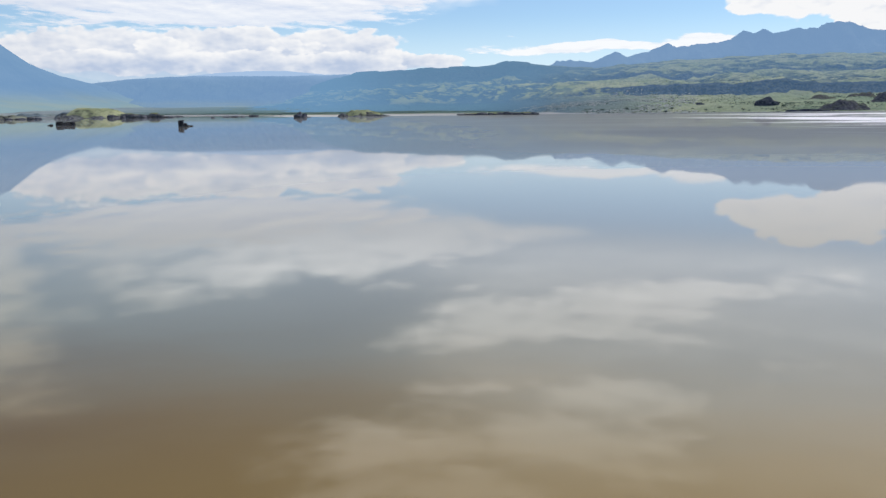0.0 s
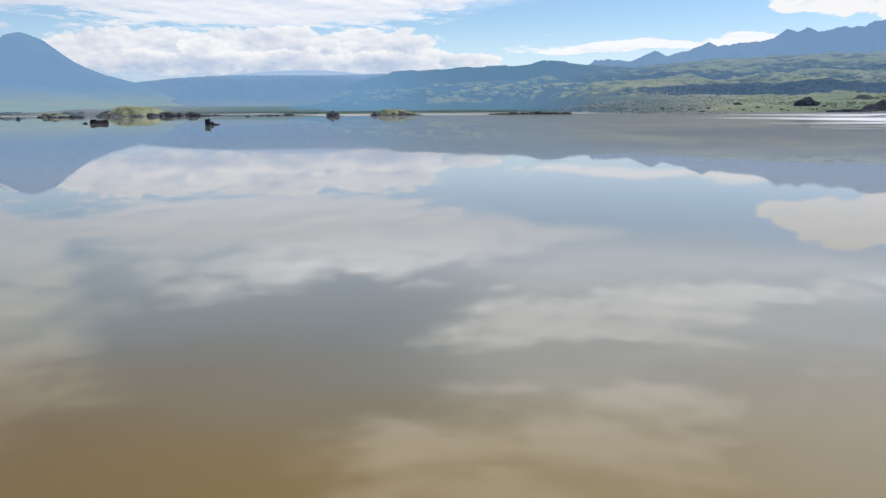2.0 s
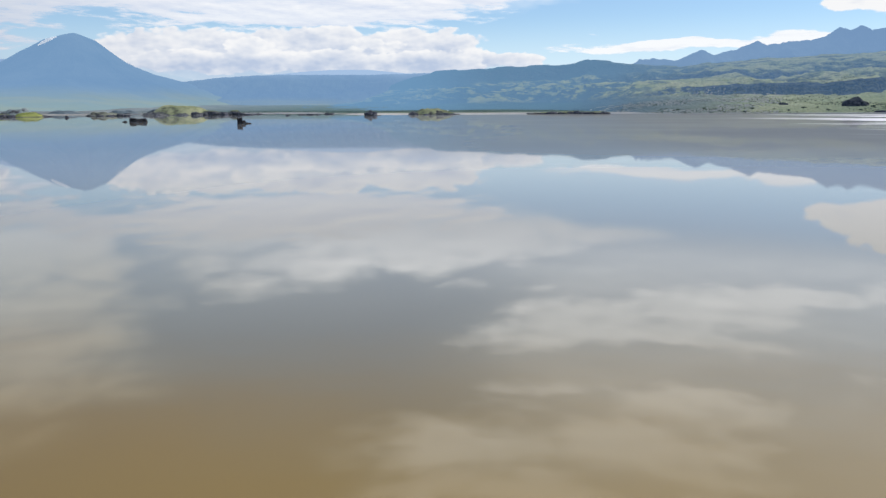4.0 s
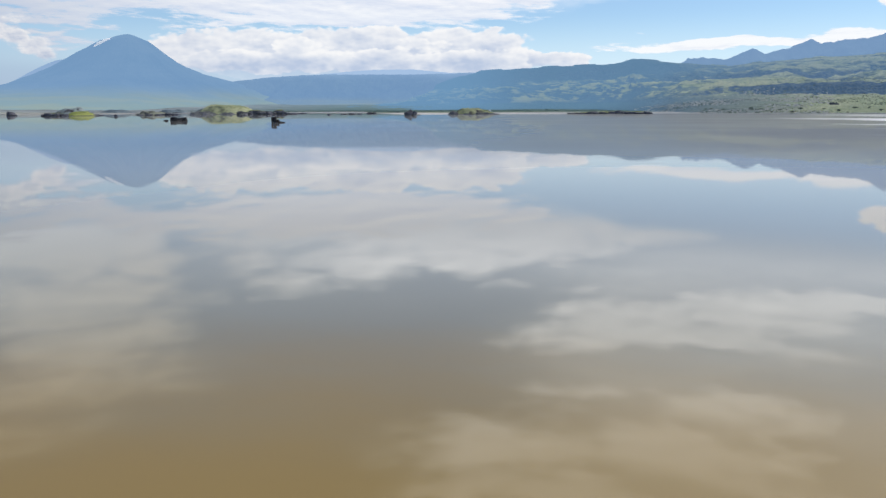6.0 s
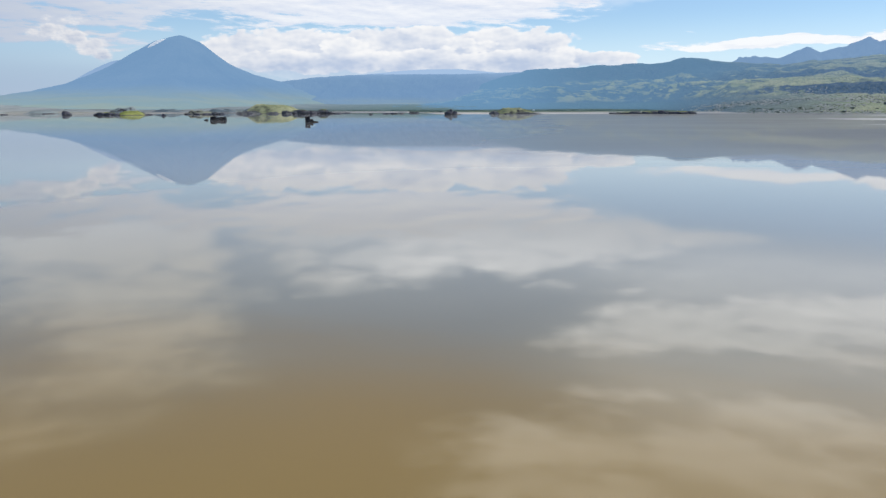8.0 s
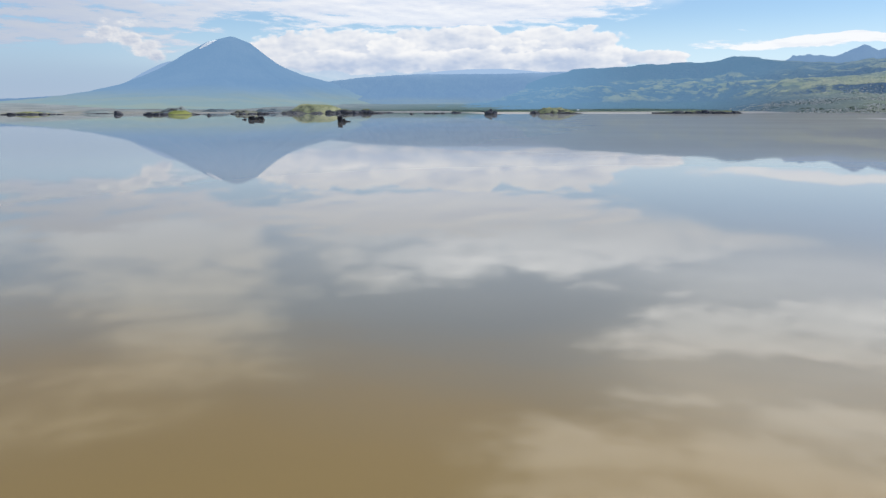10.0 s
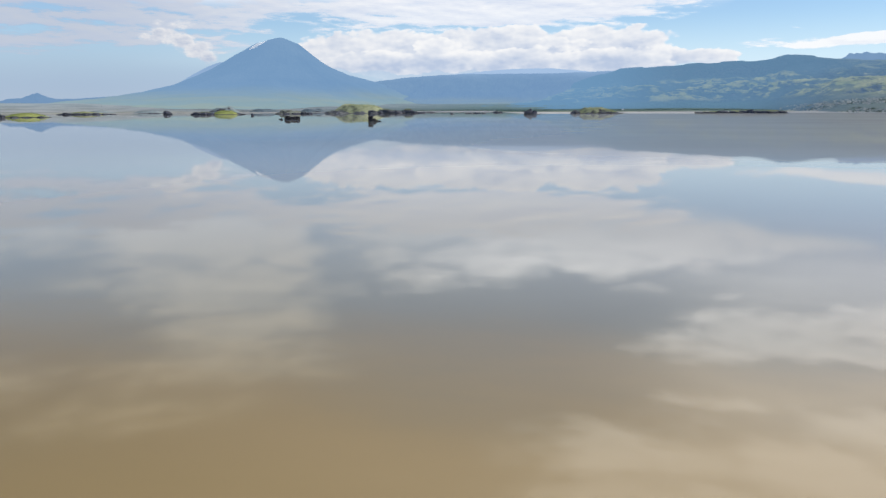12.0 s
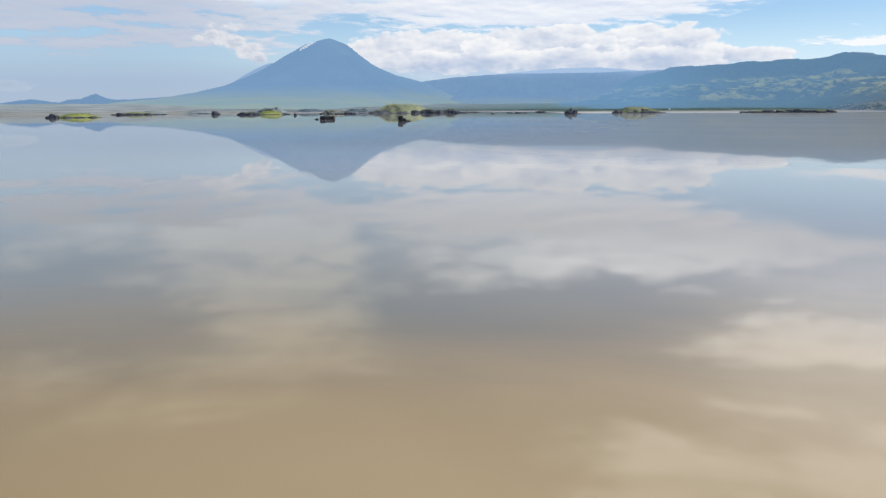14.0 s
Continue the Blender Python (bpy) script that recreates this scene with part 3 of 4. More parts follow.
def sheet(name, xs, ys, zs, mat, values=None):
    """One mesh from a grid of places (rows by columns)."""
    rows, cols = xs.shape
    idx = np.arange(rows * cols).reshape(rows, cols)
    quads = np.stack([idx[:-1, :-1], idx[:-1, 1:], idx[1:, 1:], idx[1:, :-1]], -1).reshape(-1, 4)
    me = bpy.data.meshes.new(name)
    me.from_pydata(np.stack([xs, ys, zs], -1).reshape(-1, 3).tolist(), [], quads.tolist())
    me.polygons.foreach_set("use_smooth", [True] * len(me.polygons))
    for key, v in (values or {}).items():
        me.attributes.new(key, "FLOAT", "POINT").data.foreach_set("value", np.ascontiguousarray(v, dtype=np.float32).ravel())
    me.materials.append(mat)
    me.update()
    return new(name, me)


def polar(az, d):
    return np.sin(np.radians(az)) * d, np.cos(np.radians(az)) * d


def crest(rows, az):
    a, h = zip(*rows)
    return np.interp(az, a, h)


# ---------------------------------------------------------------- lake, plain, sky
def lake():
    bm = bmesh.new()
    bmesh.ops.create_circle(bm, cap_ends=True, radius=4985, segments=256)
    me = bpy.data.meshes.new("water")
    bm.to_mesh(me)
    bm.free()
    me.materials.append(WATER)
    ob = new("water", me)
    ob.location = (60, 0, 0)
    return tagged(ob, "still silty soda lake mirroring the clouds and mountains", "lake", kind="structure")


def shore(az):
    base = 2750 - 1040 * smooth(az, -14.0, -8.5) + 110 * smooth(az, 3.0, 13.0) - 450 * (1 - smooth(az, -48.0, -36.0))
    return base + 90 * (fbm(np.asarray(az) * 0.35, 0 * np.asarray(az), 4, 5) - 0.5)


def plain_height(az, d):
    inland = d - shore(az)
    rise = 32 + 10 * (1 - smooth(az, -30.0, -16.0)) - 22 * smooth(az, 2.0, 10.0)
    x, y = polar(az, d)
    z = -2 + 2.2 * smooth(inland, -30, 20) + 1.3 * smooth(inland, 0, 400) + 2.5 * smooth(d, 2500, 2900) + rise * smooth(d, 2900, 4200)
    return z + (fbm(x * 0.006, y * 0.006, 4, 11) - 0.5) * 4 * smooth(inland, 200, 900)


def plain():
    az = np.linspace(-78, 62, 420)[None, :]
    s = np.linspace(0, 1, 90)[:, None] ** 1.8
    d = shore(az) - 30 + (4900 - shore(az)) * s
    x, y = polar(az, d)
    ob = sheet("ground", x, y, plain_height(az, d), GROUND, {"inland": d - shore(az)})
    return tagged(ob, "flat shore of pale sand, scrub and green bush", "shore", kind="structure")


def sky_backdrop():
    az = np.linspace(-80, 48, 97)[None, :]
    el = np.linspace(-1.5, 44, 40)[:, None]
    r = 4900 * np.cos(np.radians(el))
    x, y = polar(az, r)
    ob = sheet("backdrop_clouds", x, y, 4900 * np.sin(np.radians(el)) + 0 * az, CLOUD)
    ob.location = (60, 0, 0)
    return tagged(ob, "white cumulus and thin cloud sheets in blue sky", "clouds", kind="structure")


lake()
plain()
sky_backdrop()

# ---------------------------------------------------------------- mountains
PLATEAU = [(-14, 155), (-7.2, 194), (-4.8, 206), (-4.3, 221), (-3.3, 227), (-1.5, 235), (2.2, 246), (4.7, 253), (5.9, 264), (6.7, 279), (9.4, 257), (12.8, 234), (14.7, 249), (18.6, 266), (22.3, 276), (25.8, 281), (31.3, 269), (48, 255)]
RANGE = [(6, 193), (8.4, 249), (9.2, 255), (9.5, 255), (10.2, 294), (11.2, 295), (12.6, 283), (13.4, 305), (14.3, 337), (15.1, 309), (16.6, 335), (17.85, 377), (18.5, 354), (20, 370), (21.1, 370), (22.2, 400), (22.75, 432), (23.4, 415), (23.95, 441), (24.6, 408), (25.7, 430), (27.3, 429), (27.8, 456), (28.9, 456), (30.3, 410), (31.1, 398), (35, 415), (40, 365), (48, 305)]
ESCARP = [(-28, -30), (-26, 10), (-24.5, 80), (-23.2, 140), (-22.2, 172), (-19.9, 195), (-17.8, 207), (-15.7, 215), (-12.5, 215), (-9.2, 214), (-7.3, 218), (-5.0, 224), (-1.0, 200), (4, 150)]
BEHIND = [(-19, 180), (-16.6, 218), (-14.2, 239), (-11.7, 253), (-9.3, 253), (-6.6, 232), (-3, 200)]
HILLS = [(-62, 111), (-56, 86), (-53.1, 71), (-50.6, 56), (-49.8, 67), (-48.8, 78), (-48, 67), (-47.2, 58), (-46.6, 75), (-45.9, 78), (-44.9, 110), (-44.2, 82), (-43.7, 74), (-42.4, 77), (-40.1, 92), (-36, 86)]
CONE = [(0, 430), (25, 426), (55, 418), (145, 390), (278, 310), (390, 242), (485, 200), (618, 150), (776, 108), (934, 82), (1240, 48), (1500, 10), (1800, -40), (1900, -60)]


def foot(az):
    return np.maximum(shore(az) + 10, 3150 - 1330 * smooth(az, 3.0, 13.0))


def spur_at(x, y):
    """Spurs and gullies that run down the scarp."""
    return fbm(x * 0.0045 + 3, y * 0.0030, 5, 31, True) - 0.62


def slope_height(az, s):
    """Height of the eastern scarp, s from its foot (0) to its crest (1)."""
    d = foot(az) + (4450 - foot(az)) * s
    x, y = polar(az, d)
    east = smooth(az, 4.0, 14.0)
    wob = (fbm(x * 0.0022, y * 0.0022, 4, 21) - 0.5) * (0.16 - 0.11 * east) + (fbm(x * 0.009, y * 0.009, 3, 22) - 0.5) * 0.03
    wob = wob + east * ((fbm(az * 0.8, 0 * s, 3, 28) - 0.5) * 0.06 + (fbm(az * 1.3, s * 5.0, 2, 29) - 0.5) * 0.016)
    u = np.clip(s + wob * smooth(s, 0.0, 0.2), 0, 1)
    # share of the crest's sight angle: benches with cliffs between them
    edge = 0.20 * smooth(az, 8.0, 19.0)
    g_east = 0.33 * smooth(u, -0.05, 0.50) + edge * smooth(u, 0.332, 0.360) + (0.21 - edge) * smooth(u, 0.24, 0.50) + 0.10 * smooth(u, 0.40, 0.66) + 0.09 * smooth(u, 0.612, 0.636) + 0.27 * smooth(u, 0.55, 1.06)
    g_west = 0.34 * smooth(u, 0.0, 0.75) + 0.16 * smooth(u, 0.28, 0.5) + 0.40 * smooth(u, 0.78, 0.94) + 0.10 * smooth(u, 0.5, 1.0)
    g = g_east * east + g_west * (1 - east)
    top = crest(PLATEAU, az)
    angle = (top - 10) / 4450 * g
    low = plain_height(az, d) - 2
    z = low + (10 + d * angle - low) * smooth(az, -13.0, -4.5)
    z = np.where(s < 0.3, low + (np.maximum(z, low) - low) * smooth(s, 0.0, 0.10), z)
    spur = spur_at(x, y)
    z = z + smooth(az, -12.0, -6.0) * spur * (105 - 35 * east) * smooth(s, 0.22, 0.50) * (1 - 0.96 * smooth(s, 0.72, 0.94))
    z = z + (smooth(fbm(az * 0.9, 0 * s + 2, 4, 35), 0.42, 0.58) - 0.5) * 6 * smooth(s, 0.90, 0.98)
    z = z + (fbm(x * 0.02, y * 0.02, 4, 33) - 0.5) * 9 * smooth(s, 0.03, 0.3) * (1 - 0.6 * smooth(s, 0.92, 1.0))
    bare = smooth(u, 0.322, 0.336) * (1 - smooth(u, 0.356, 0.372)) * (0.35 + 0.65 * edge / 0.20) * smooth(az, 7.0, 9.0) + 0.75 * east * smooth(u, 0.604, 0.616) * (1 - smooth(u, 0.632, 0.644))
    return d, z, bare


def scarp():
    ob = new("mountain_slope")
    tagged(ob, "terraced grassy scarp with dark lava cliffs and shrubs", "mountain")
    az = np.linspace(-14, 48, 620)[None, :]
    s = np.linspace(0, 1, 300)[:, None] + 0 * az
    d, z, bare = slope_height(az, s)
    x, y = polar(az, d)
    rise = z / np.maximum(crest(PLATEAU, az), 60)
    spur = spur_at(x, y)
    x, y, z, rise, spur, bare = (np.concatenate([k, k[-1:] * m]) for k, m in ((x, 1.03), (y, 1.03), (z, 0.6), (rise, 1.0), (spur, 1.0), (bare, 1.0)))
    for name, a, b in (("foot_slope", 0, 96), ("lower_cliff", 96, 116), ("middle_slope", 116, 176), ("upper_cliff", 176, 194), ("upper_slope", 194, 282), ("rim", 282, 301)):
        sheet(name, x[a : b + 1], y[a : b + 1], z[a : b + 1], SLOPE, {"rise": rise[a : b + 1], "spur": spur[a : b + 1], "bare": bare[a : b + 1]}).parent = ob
    return ob


def ridge(name, rows, crest_at, depth, a0, a1, mat, label, jag, seed, cols=460):
    az = np.linspace(a0, a1, cols)[None, :]
    s = np.linspace(0, 1.12, 70)[:, None]
    d = crest_at - depth * (1 - s)
    x, y = polar(az, d + 0 * az)
    top = crest(rows, az) + (fbm(az * 2.6, 0 * az, 5, seed, True) - 0.6) * jag
    run = np.where(s <= 1, s, 1)
    spur = fbm(x * 0.006, y * 0.0022, 5, seed + 3, True) - 0.6
    z = top * (0.12 + 0.88 * run**1.35) + spur * 125 * np.clip(top / 200, 0, 1) * smooth(s, 0.05, 0.4) * (1 - smooth(s, 0.78, 1.0))
    z = np.where(s > 1, top * (1 - (s - 1) * 3.5), z) - 4 * (1 - smooth(s, 0, 0.1))
    ob = new(name)
    tagged(ob, label, "mountain")
    for piece, a, b in (("foot_slope", 0, 24), ("flank", 24, 52), ("crest", 52, 69)):
        sheet(piece, x[a : b + 1], y[a : b + 1], z[a : b + 1], mat).parent = ob
    return ob


def cone_height(x, y):
    r, ang = np.hypot(x, y), np.arctan2(y, x)
    east = np.maximum(np.cos(ang), 0)
    h = np.interp(r * (1 + 0.33 * east * (1 - smooth(r, 150, 650))), *zip(*CONE))
    h = h - 150 * east * smooth(r, 560, 1500)
    west = np.sqrt(np.maximum(-np.cos(ang), 0))
    h = h - west * 7 * smooth(r, 330, 610)
    swing = fbm(8 + 2.6 * np.cos(ang) + r * 0.0006, 8 + 2.6 * np.sin(ang), 5, 41, True) - 0.62
    gully = fbm(20 + 9 * np.cos(ang) + r * 0.0012, 20 + 9 * np.sin(ang), 3, 43, True) - 0.62
    mask = smooth(r, 60, 420) * (1 - smooth(r, 1100, 2000))
    return h + (swing * 24 + gully * 14) * mask + (fbm(x * 0.01, y * 0.01, 4, 44) - 0.5) * 14 * smooth(r, 30, 300)


def volcano():
    ob = new("volcano")
    ob.matrix_world = pose(*polar(-28.85, 4740), 0, 0, 0, 28.85)
    tagged(ob, "steep blue volcano cone with a white ash streak below the summit", "volcano")
    ang = np.radians(np.linspace(0, 360, 361))[None, :]
    r = (np.linspace(0, 1, 120)[:, None] ** 1.6) * 1900
    x, y = r * np.cos(ang), r * np.sin(ang)
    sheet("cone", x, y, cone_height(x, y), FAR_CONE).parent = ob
    # tongues of pale ash that run down from the summit: (x, y) of top and foot, half width
    for x0, y0, x1, y1, w in ((-80, -86, -172, -138, 30), (250, -110, 300, -124, 8)):
        u = np.linspace(0, 1, 26)[:, None]
        v = np.linspace(-1, 1, 9)[None, :]
        wide = w * np.sin(np.pi * np.clip(u * 0.93 + 0.05, 0, 1)) ** 0.7 * (0.6 + 0.8 * fbm(u * 5, v * 0.6 + w, 3, 47))
        nx, ny = (y0 - y1), (x1 - x0)
        size = math.hypot(nx, ny)
        px, py = x0 + (x1 - x0) * u + nx / size * v * wide, y0 + (y1 - y0) * u + ny / size * v * wide
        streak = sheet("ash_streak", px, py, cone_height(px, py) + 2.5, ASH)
        streak.parent = ob
        streak["label"] = "white ash streak"
    return ob


def side_cone():
    ang = np.radians(np.linspace(0, 360, 121))[None, :]
    r = np.linspace(0, 1, 50)[:, None] * 900
    x, y = r * np.cos(ang), r * np.sin(ang)
    z = 292 * np.exp(-((r / 375) ** 1.5)) + (fbm(x * 0.006, y * 0.006, 4, 51) - 0.5) * 18 + 0 * ang
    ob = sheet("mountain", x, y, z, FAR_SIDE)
    ob.location = (*polar(-33.0, 4840), 0)
    return tagged(ob, "pale hazy shoulder of a far cone behind the volcano", "mountain")


# far rock; each share and the colours after it are painted haze
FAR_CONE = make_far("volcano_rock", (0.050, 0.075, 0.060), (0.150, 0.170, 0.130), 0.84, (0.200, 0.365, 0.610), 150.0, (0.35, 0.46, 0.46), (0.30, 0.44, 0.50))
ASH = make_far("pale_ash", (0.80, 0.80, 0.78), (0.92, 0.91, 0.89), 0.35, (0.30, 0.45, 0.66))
FAR_PALE = make_far("far_rock_pale_haze", (0.08, 0.11, 0.11), (0.14, 0.17, 0.15), 0.95, (0.40, 0.56, 0.80))
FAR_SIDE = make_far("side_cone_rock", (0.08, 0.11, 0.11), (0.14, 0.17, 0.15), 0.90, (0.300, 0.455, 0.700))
FAR_BLUE = make_far("far_rock_blue_haze", (0.030, 0.050, 0.060), (0.090, 0.110, 0.090), 0.74, (0.235, 0.400, 0.670), 360.0, (0.27, 0.42, 0.62))
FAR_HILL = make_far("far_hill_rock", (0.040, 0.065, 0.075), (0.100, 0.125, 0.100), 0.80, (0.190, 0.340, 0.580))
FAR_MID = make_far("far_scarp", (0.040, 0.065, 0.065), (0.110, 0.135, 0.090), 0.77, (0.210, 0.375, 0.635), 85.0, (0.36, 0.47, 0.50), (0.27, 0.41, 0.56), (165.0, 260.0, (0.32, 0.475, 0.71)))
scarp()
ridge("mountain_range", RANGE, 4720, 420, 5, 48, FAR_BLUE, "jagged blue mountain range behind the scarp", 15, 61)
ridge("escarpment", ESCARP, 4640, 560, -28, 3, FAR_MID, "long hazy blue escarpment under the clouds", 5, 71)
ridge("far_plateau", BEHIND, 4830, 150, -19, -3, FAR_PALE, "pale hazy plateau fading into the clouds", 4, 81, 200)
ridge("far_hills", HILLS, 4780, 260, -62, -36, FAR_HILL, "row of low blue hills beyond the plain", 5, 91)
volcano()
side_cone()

# ---------------------------------------------------------------- rocks and islets
def part(name, bm, mat, parent, label="", smooth_faces=True):
    me = bpy.data.meshes.new(name)
    bm.to_mesh(me)
    bm.free()
    me.polygons.foreach_set("use_smooth", [smooth_faces] * len(me.polygons))
    me.materials.append(mat)
    ob = new(name, me)
    ob.parent = parent
    if label:
        ob["label"] = label
    return ob


def rock_bm(size, seed, blocky=0.5, detail=4, lean=0.0):
    """A weathered boulder with chipped faces, its foot sunk a little."""
    rng = random.Random(seed)
    bm = bmesh.new()
    bmesh.ops.create_icosphere(bm, subdivisions=detail, radius=1.0)
    cuts = []
    for _ in range(11):
        v = Vector((rng.gauss(0, 1), rng.gauss(0, 1), rng.gauss(0, 0.8))).normalized()
        cuts.append((v, rng.uniform(0.55, 0.9)))
    cuts.append((Vector((rng.uniform(-0.2, 0.2), rng.uniform(-0.2, 0.2), 1)).normalized(), rng.uniform(0.55, 0.8)))
    shift = Vector((rng.uniform(-50, 50), rng.uniform(-50, 50), rng.uniform(-50, 50)))
    for v in bm.verts:
        p = v.co.copy()
        if blocky > 0.85:
            p /= max(abs(p.x), abs(p.y), abs(p.z)) ** 0.75
            p *= 0.82
        for axis, far in cuts:
            over = p.dot(axis) - far
            if over > 0:
                p -= axis * over * (0.45 + 0.5 * blocky)
        d = noise.fractal(p * 1.6 + shift, 0.9, 2.1, 4) * 0.20 + noise.fractal(p * 5.0 + shift, 0.8, 2.1, 3) * 0.09
        p *= 1 + d
        p.x += lean * p.z
        v.co = Vector((p.x * size[0] / 2, p.y * size[1] / 2, p.z * size[2] / 1.5))
    return bm


def add_rock(parent, x, y, size, seed, mat, blocky=0.5, label="", lean=0.0, detail=4, z=0.0):
    ob = part("rock", rock_bm(size, seed, blocky, detail, lean), mat, parent, label)
    ob.location = (x, y, z + size[2] * 0.18)
    return ob


def mound_bm(length, depth, height, seed, crag=0.3, skew=0.0):
    """A low grassy rise with an uneven outline; its rim lies under water."""
    cols, rows = 84, 48
    bm = bmesh.new()
    u = np.linspace(-1.15, 1.15, cols)[None, :]
    v = np.linspace(-1.15, 1.15, rows)[:, None]
    rim = 1 + 0.45 * (fbm(3 + np.cos(np.arctan2(v, u)) * 1.7 + seed, 3 + np.sin(np.arctan2(v, u)) * 1.7, 4, seed) - 0.5)
    q = np.sqrt(u * u + v * v) / rim
    lump = fbm(u * 2.2 + seed, v * 1.6, 5, seed + 3) - 0.5
    dome = smooth(crag, 0.08, 0.0)
    h = height * (1 - smooth(q, 0.25 + 0.12 * dome, 1.0)) * (1 + (0.9 - 0.6 * dome) * lump) * (1 + skew * u)
    step = height * crag * (smooth(fbm(u * 3.1 + seed, v * 2.5, 4, seed + 7), 0.5, 0.56)) * (1 - smooth(q, 0.75, 1.0))
    z = h + step - 1.2 * smooth(q, 0.85, 1.1) - 0.2
    grid = [[bm.verts.new((float(u[0, i]) * length / 2, float(v[j, 0]) * depth / 2, float(z[j, i]))) for i in range(cols)] for j in range(rows)]
    for j in range(rows - 1):
        for i in range(cols - 1):
            bm.faces.new((grid[j][i], grid[j][i + 1], grid[j + 1][i + 1], grid[j + 1][i]))
    return bm, (lambda a, b: float(z[int(np.clip((b / depth * 2 + 1.15) / 2.3 * (rows - 1), 0, rows - 1)), int(np.clip((a / length * 2 + 1.15) / 2.3 * (cols - 1), 0, cols - 1))]))


def tuft_bm(spots, height, seed):
    """Loose grass: many single blades in clumps."""
    rng = random.Random(seed)
    bm = bmesh.new()
    for x, y, z in spots:
        for _ in range(5):
            a, h, lean = rng.uniform(0, 6.283), height * rng.uniform(0.6, 1.3), rng.uniform(0.1, 0.5) * height
            w = 0.30 * height
            bx, by = x + rng.uniform(-1, 1) * height, y + rng.uniform(-1, 1) * height
            c, s = math.cos(a), math.sin(a)
            q = [bm.verts.new(k) for k in ((bx - s * w, by + c * w, z - 0.3), (bx + s * w, by - c * w, z - 0.3), (bx + c * lean, by + s * lean, z + h))]
            bm.faces.new(q)
    return bm


def at_place(az, d, z=0.0):
    """An Empty's pose there, its x axis across the line of sight."""
    x, y = polar(az, d)
    return pose(float(x), float(y), z, 0, 0, -az)


def holder(name, az, d, label, category, group="", z=0.0):
    ob = new(name)
    ob.matrix_world = at_place(az, d, z)
    ob.empty_display_size = 2
    return tagged(ob, label, category, group)


def islet(az, d, label, mounds, rocks, tufts=0, seed=1, group="islets in the lake", turf=None, ledges=()):
    """mounds: (x, y, length, depth, height, crag, skew); rocks: (x, y, width, depth, height, blocky); ledges as mounds, but for the skew."""
    ob = holder("islet", az, d, label, "islet", group)
    rng = random.Random(seed)
    for k, (x, y, length, depth, height, crag, skew) in enumerate(mounds):
        bm, top = mound_bm(length, depth, height, seed * 7 + k, crag, skew)
        m = part("mound", bm, turf or MOUND, ob, "grass over dark lava")
        m.location = (x, y, 0)
        if tufts:
            spots = []
            for _ in range(tufts * 3):
                a, b = rng.uniform(-0.45, 0.45) * length, rng.uniform(-0.45, 0.3) * depth
                t = top(a, b)
                if t > 0.28 * height and len(spots) < tufts:
                    spots.append((a, b, t))
            if spots:
                g = part("grass", tuft_bm(spots, 0.8, seed + k), GRASS, m, "bright green grass")
                g["kind"] = "stuff"
    for k, (x, y, length, depth, height, crag) in enumerate(ledges):
        ledge = part("ledge", mound_bm(length, depth, height, seed * 13 + k, crag, 0.0)[0], HAZED_LAVA, ob, "dark lava ledge")
        ledge.location = (x, y, 0)
    for k, (x, y, w, dep, h, blocky) in enumerate(rocks):
        add_rock(ob, x, y, (w, dep, h), seed * 31 + k, HAZED_LAVA if blocky > 0.3 else MOSSY, blocky)
    return ob


# two dark lava stacks standing alone in the water
stack = holder("rock_stack", -23.94, 905, "low flat-topped stack of black lava in the water", "rock", "rocks in the lake")
add_rock(stack, -5.2, 0, (8.4, 7, 6.4), 3, LAVA, 0.95)
add_rock(stack, 1.6, 0.5, (9.0, 8, 5.9), 4, LAVA, 0.95)
add_rock(stack, 6.6, -0.4, (6.6, 6, 6.3), 5, LAVA, 0.95)
add_rock(stack, -8.4, -1, (2.6, 4, 7.0), 6, LAVA, 0.9)
add_rock(stack, 0.5, -3, (13, 4, 2.6), 7, LAVA, 0.6)
bit = holder("rock", -24.80, 913, "small black lava rock barely above the water", "rock", "rocks in the lake")
add_rock(bit, 0, 0, (3.6, 3.0, 2.2), 8, LAVA, 0.5)
add_rock(bit, -2.6, 0.4, (2.4, 2, 1.1), 9, LAVA, 0.5)

tower = holder("rock_stack", -16.48, 733, "blocky black lava pillar with a low tail of rock", "rock", "rocks in the lake")
add_rock(tower, -2.4, 0, (5.8, 5.0, 8.4), 11, LAVA, 1.0)
add_rock(tower, -3.8, -0.6, (3.4, 3.8, 7.2), 12, LAVA, 1.0)
add_rock(tower, 0.9, 0.3, (4.0, 3.6, 4.2), 13, LAVA, 0.9)
add_rock(tower, 3.6, 0.2, (4.4, 3.0, 2.0), 14, LAVA, 0.5)
add_rock(tower, 6.4, 0.2, (2.6, 2.0, 1.2), 16, LAVA, 0.5)
add_rock(tower, -1.0, -2.2, (4.0, 2.6, 3.0), 15, LAVA, 0.8)

# two-lobed boulder and the green islet beside it
knob = holder("boulder", -8.52, 1593, "two-lobed dark lava boulder in the shallows", "rock", "rocks in the lake")
add_rock(knob, -3, 0, (19, 14, 12.0), 21, HAZED_LAVA, 0.7)
add_rock(knob, 2.5, 0.5, (9, 9, 18.5), 22, HAZED_LAVA, 0.7)
add_rock(knob, 9.5, 0, (14, 10, 9.4), 23, HAZED_LAVA, 0.7)
add_rock(knob, 19, 1, (9, 5, 1.6), 24, HAZED_LAVA, 0.4)

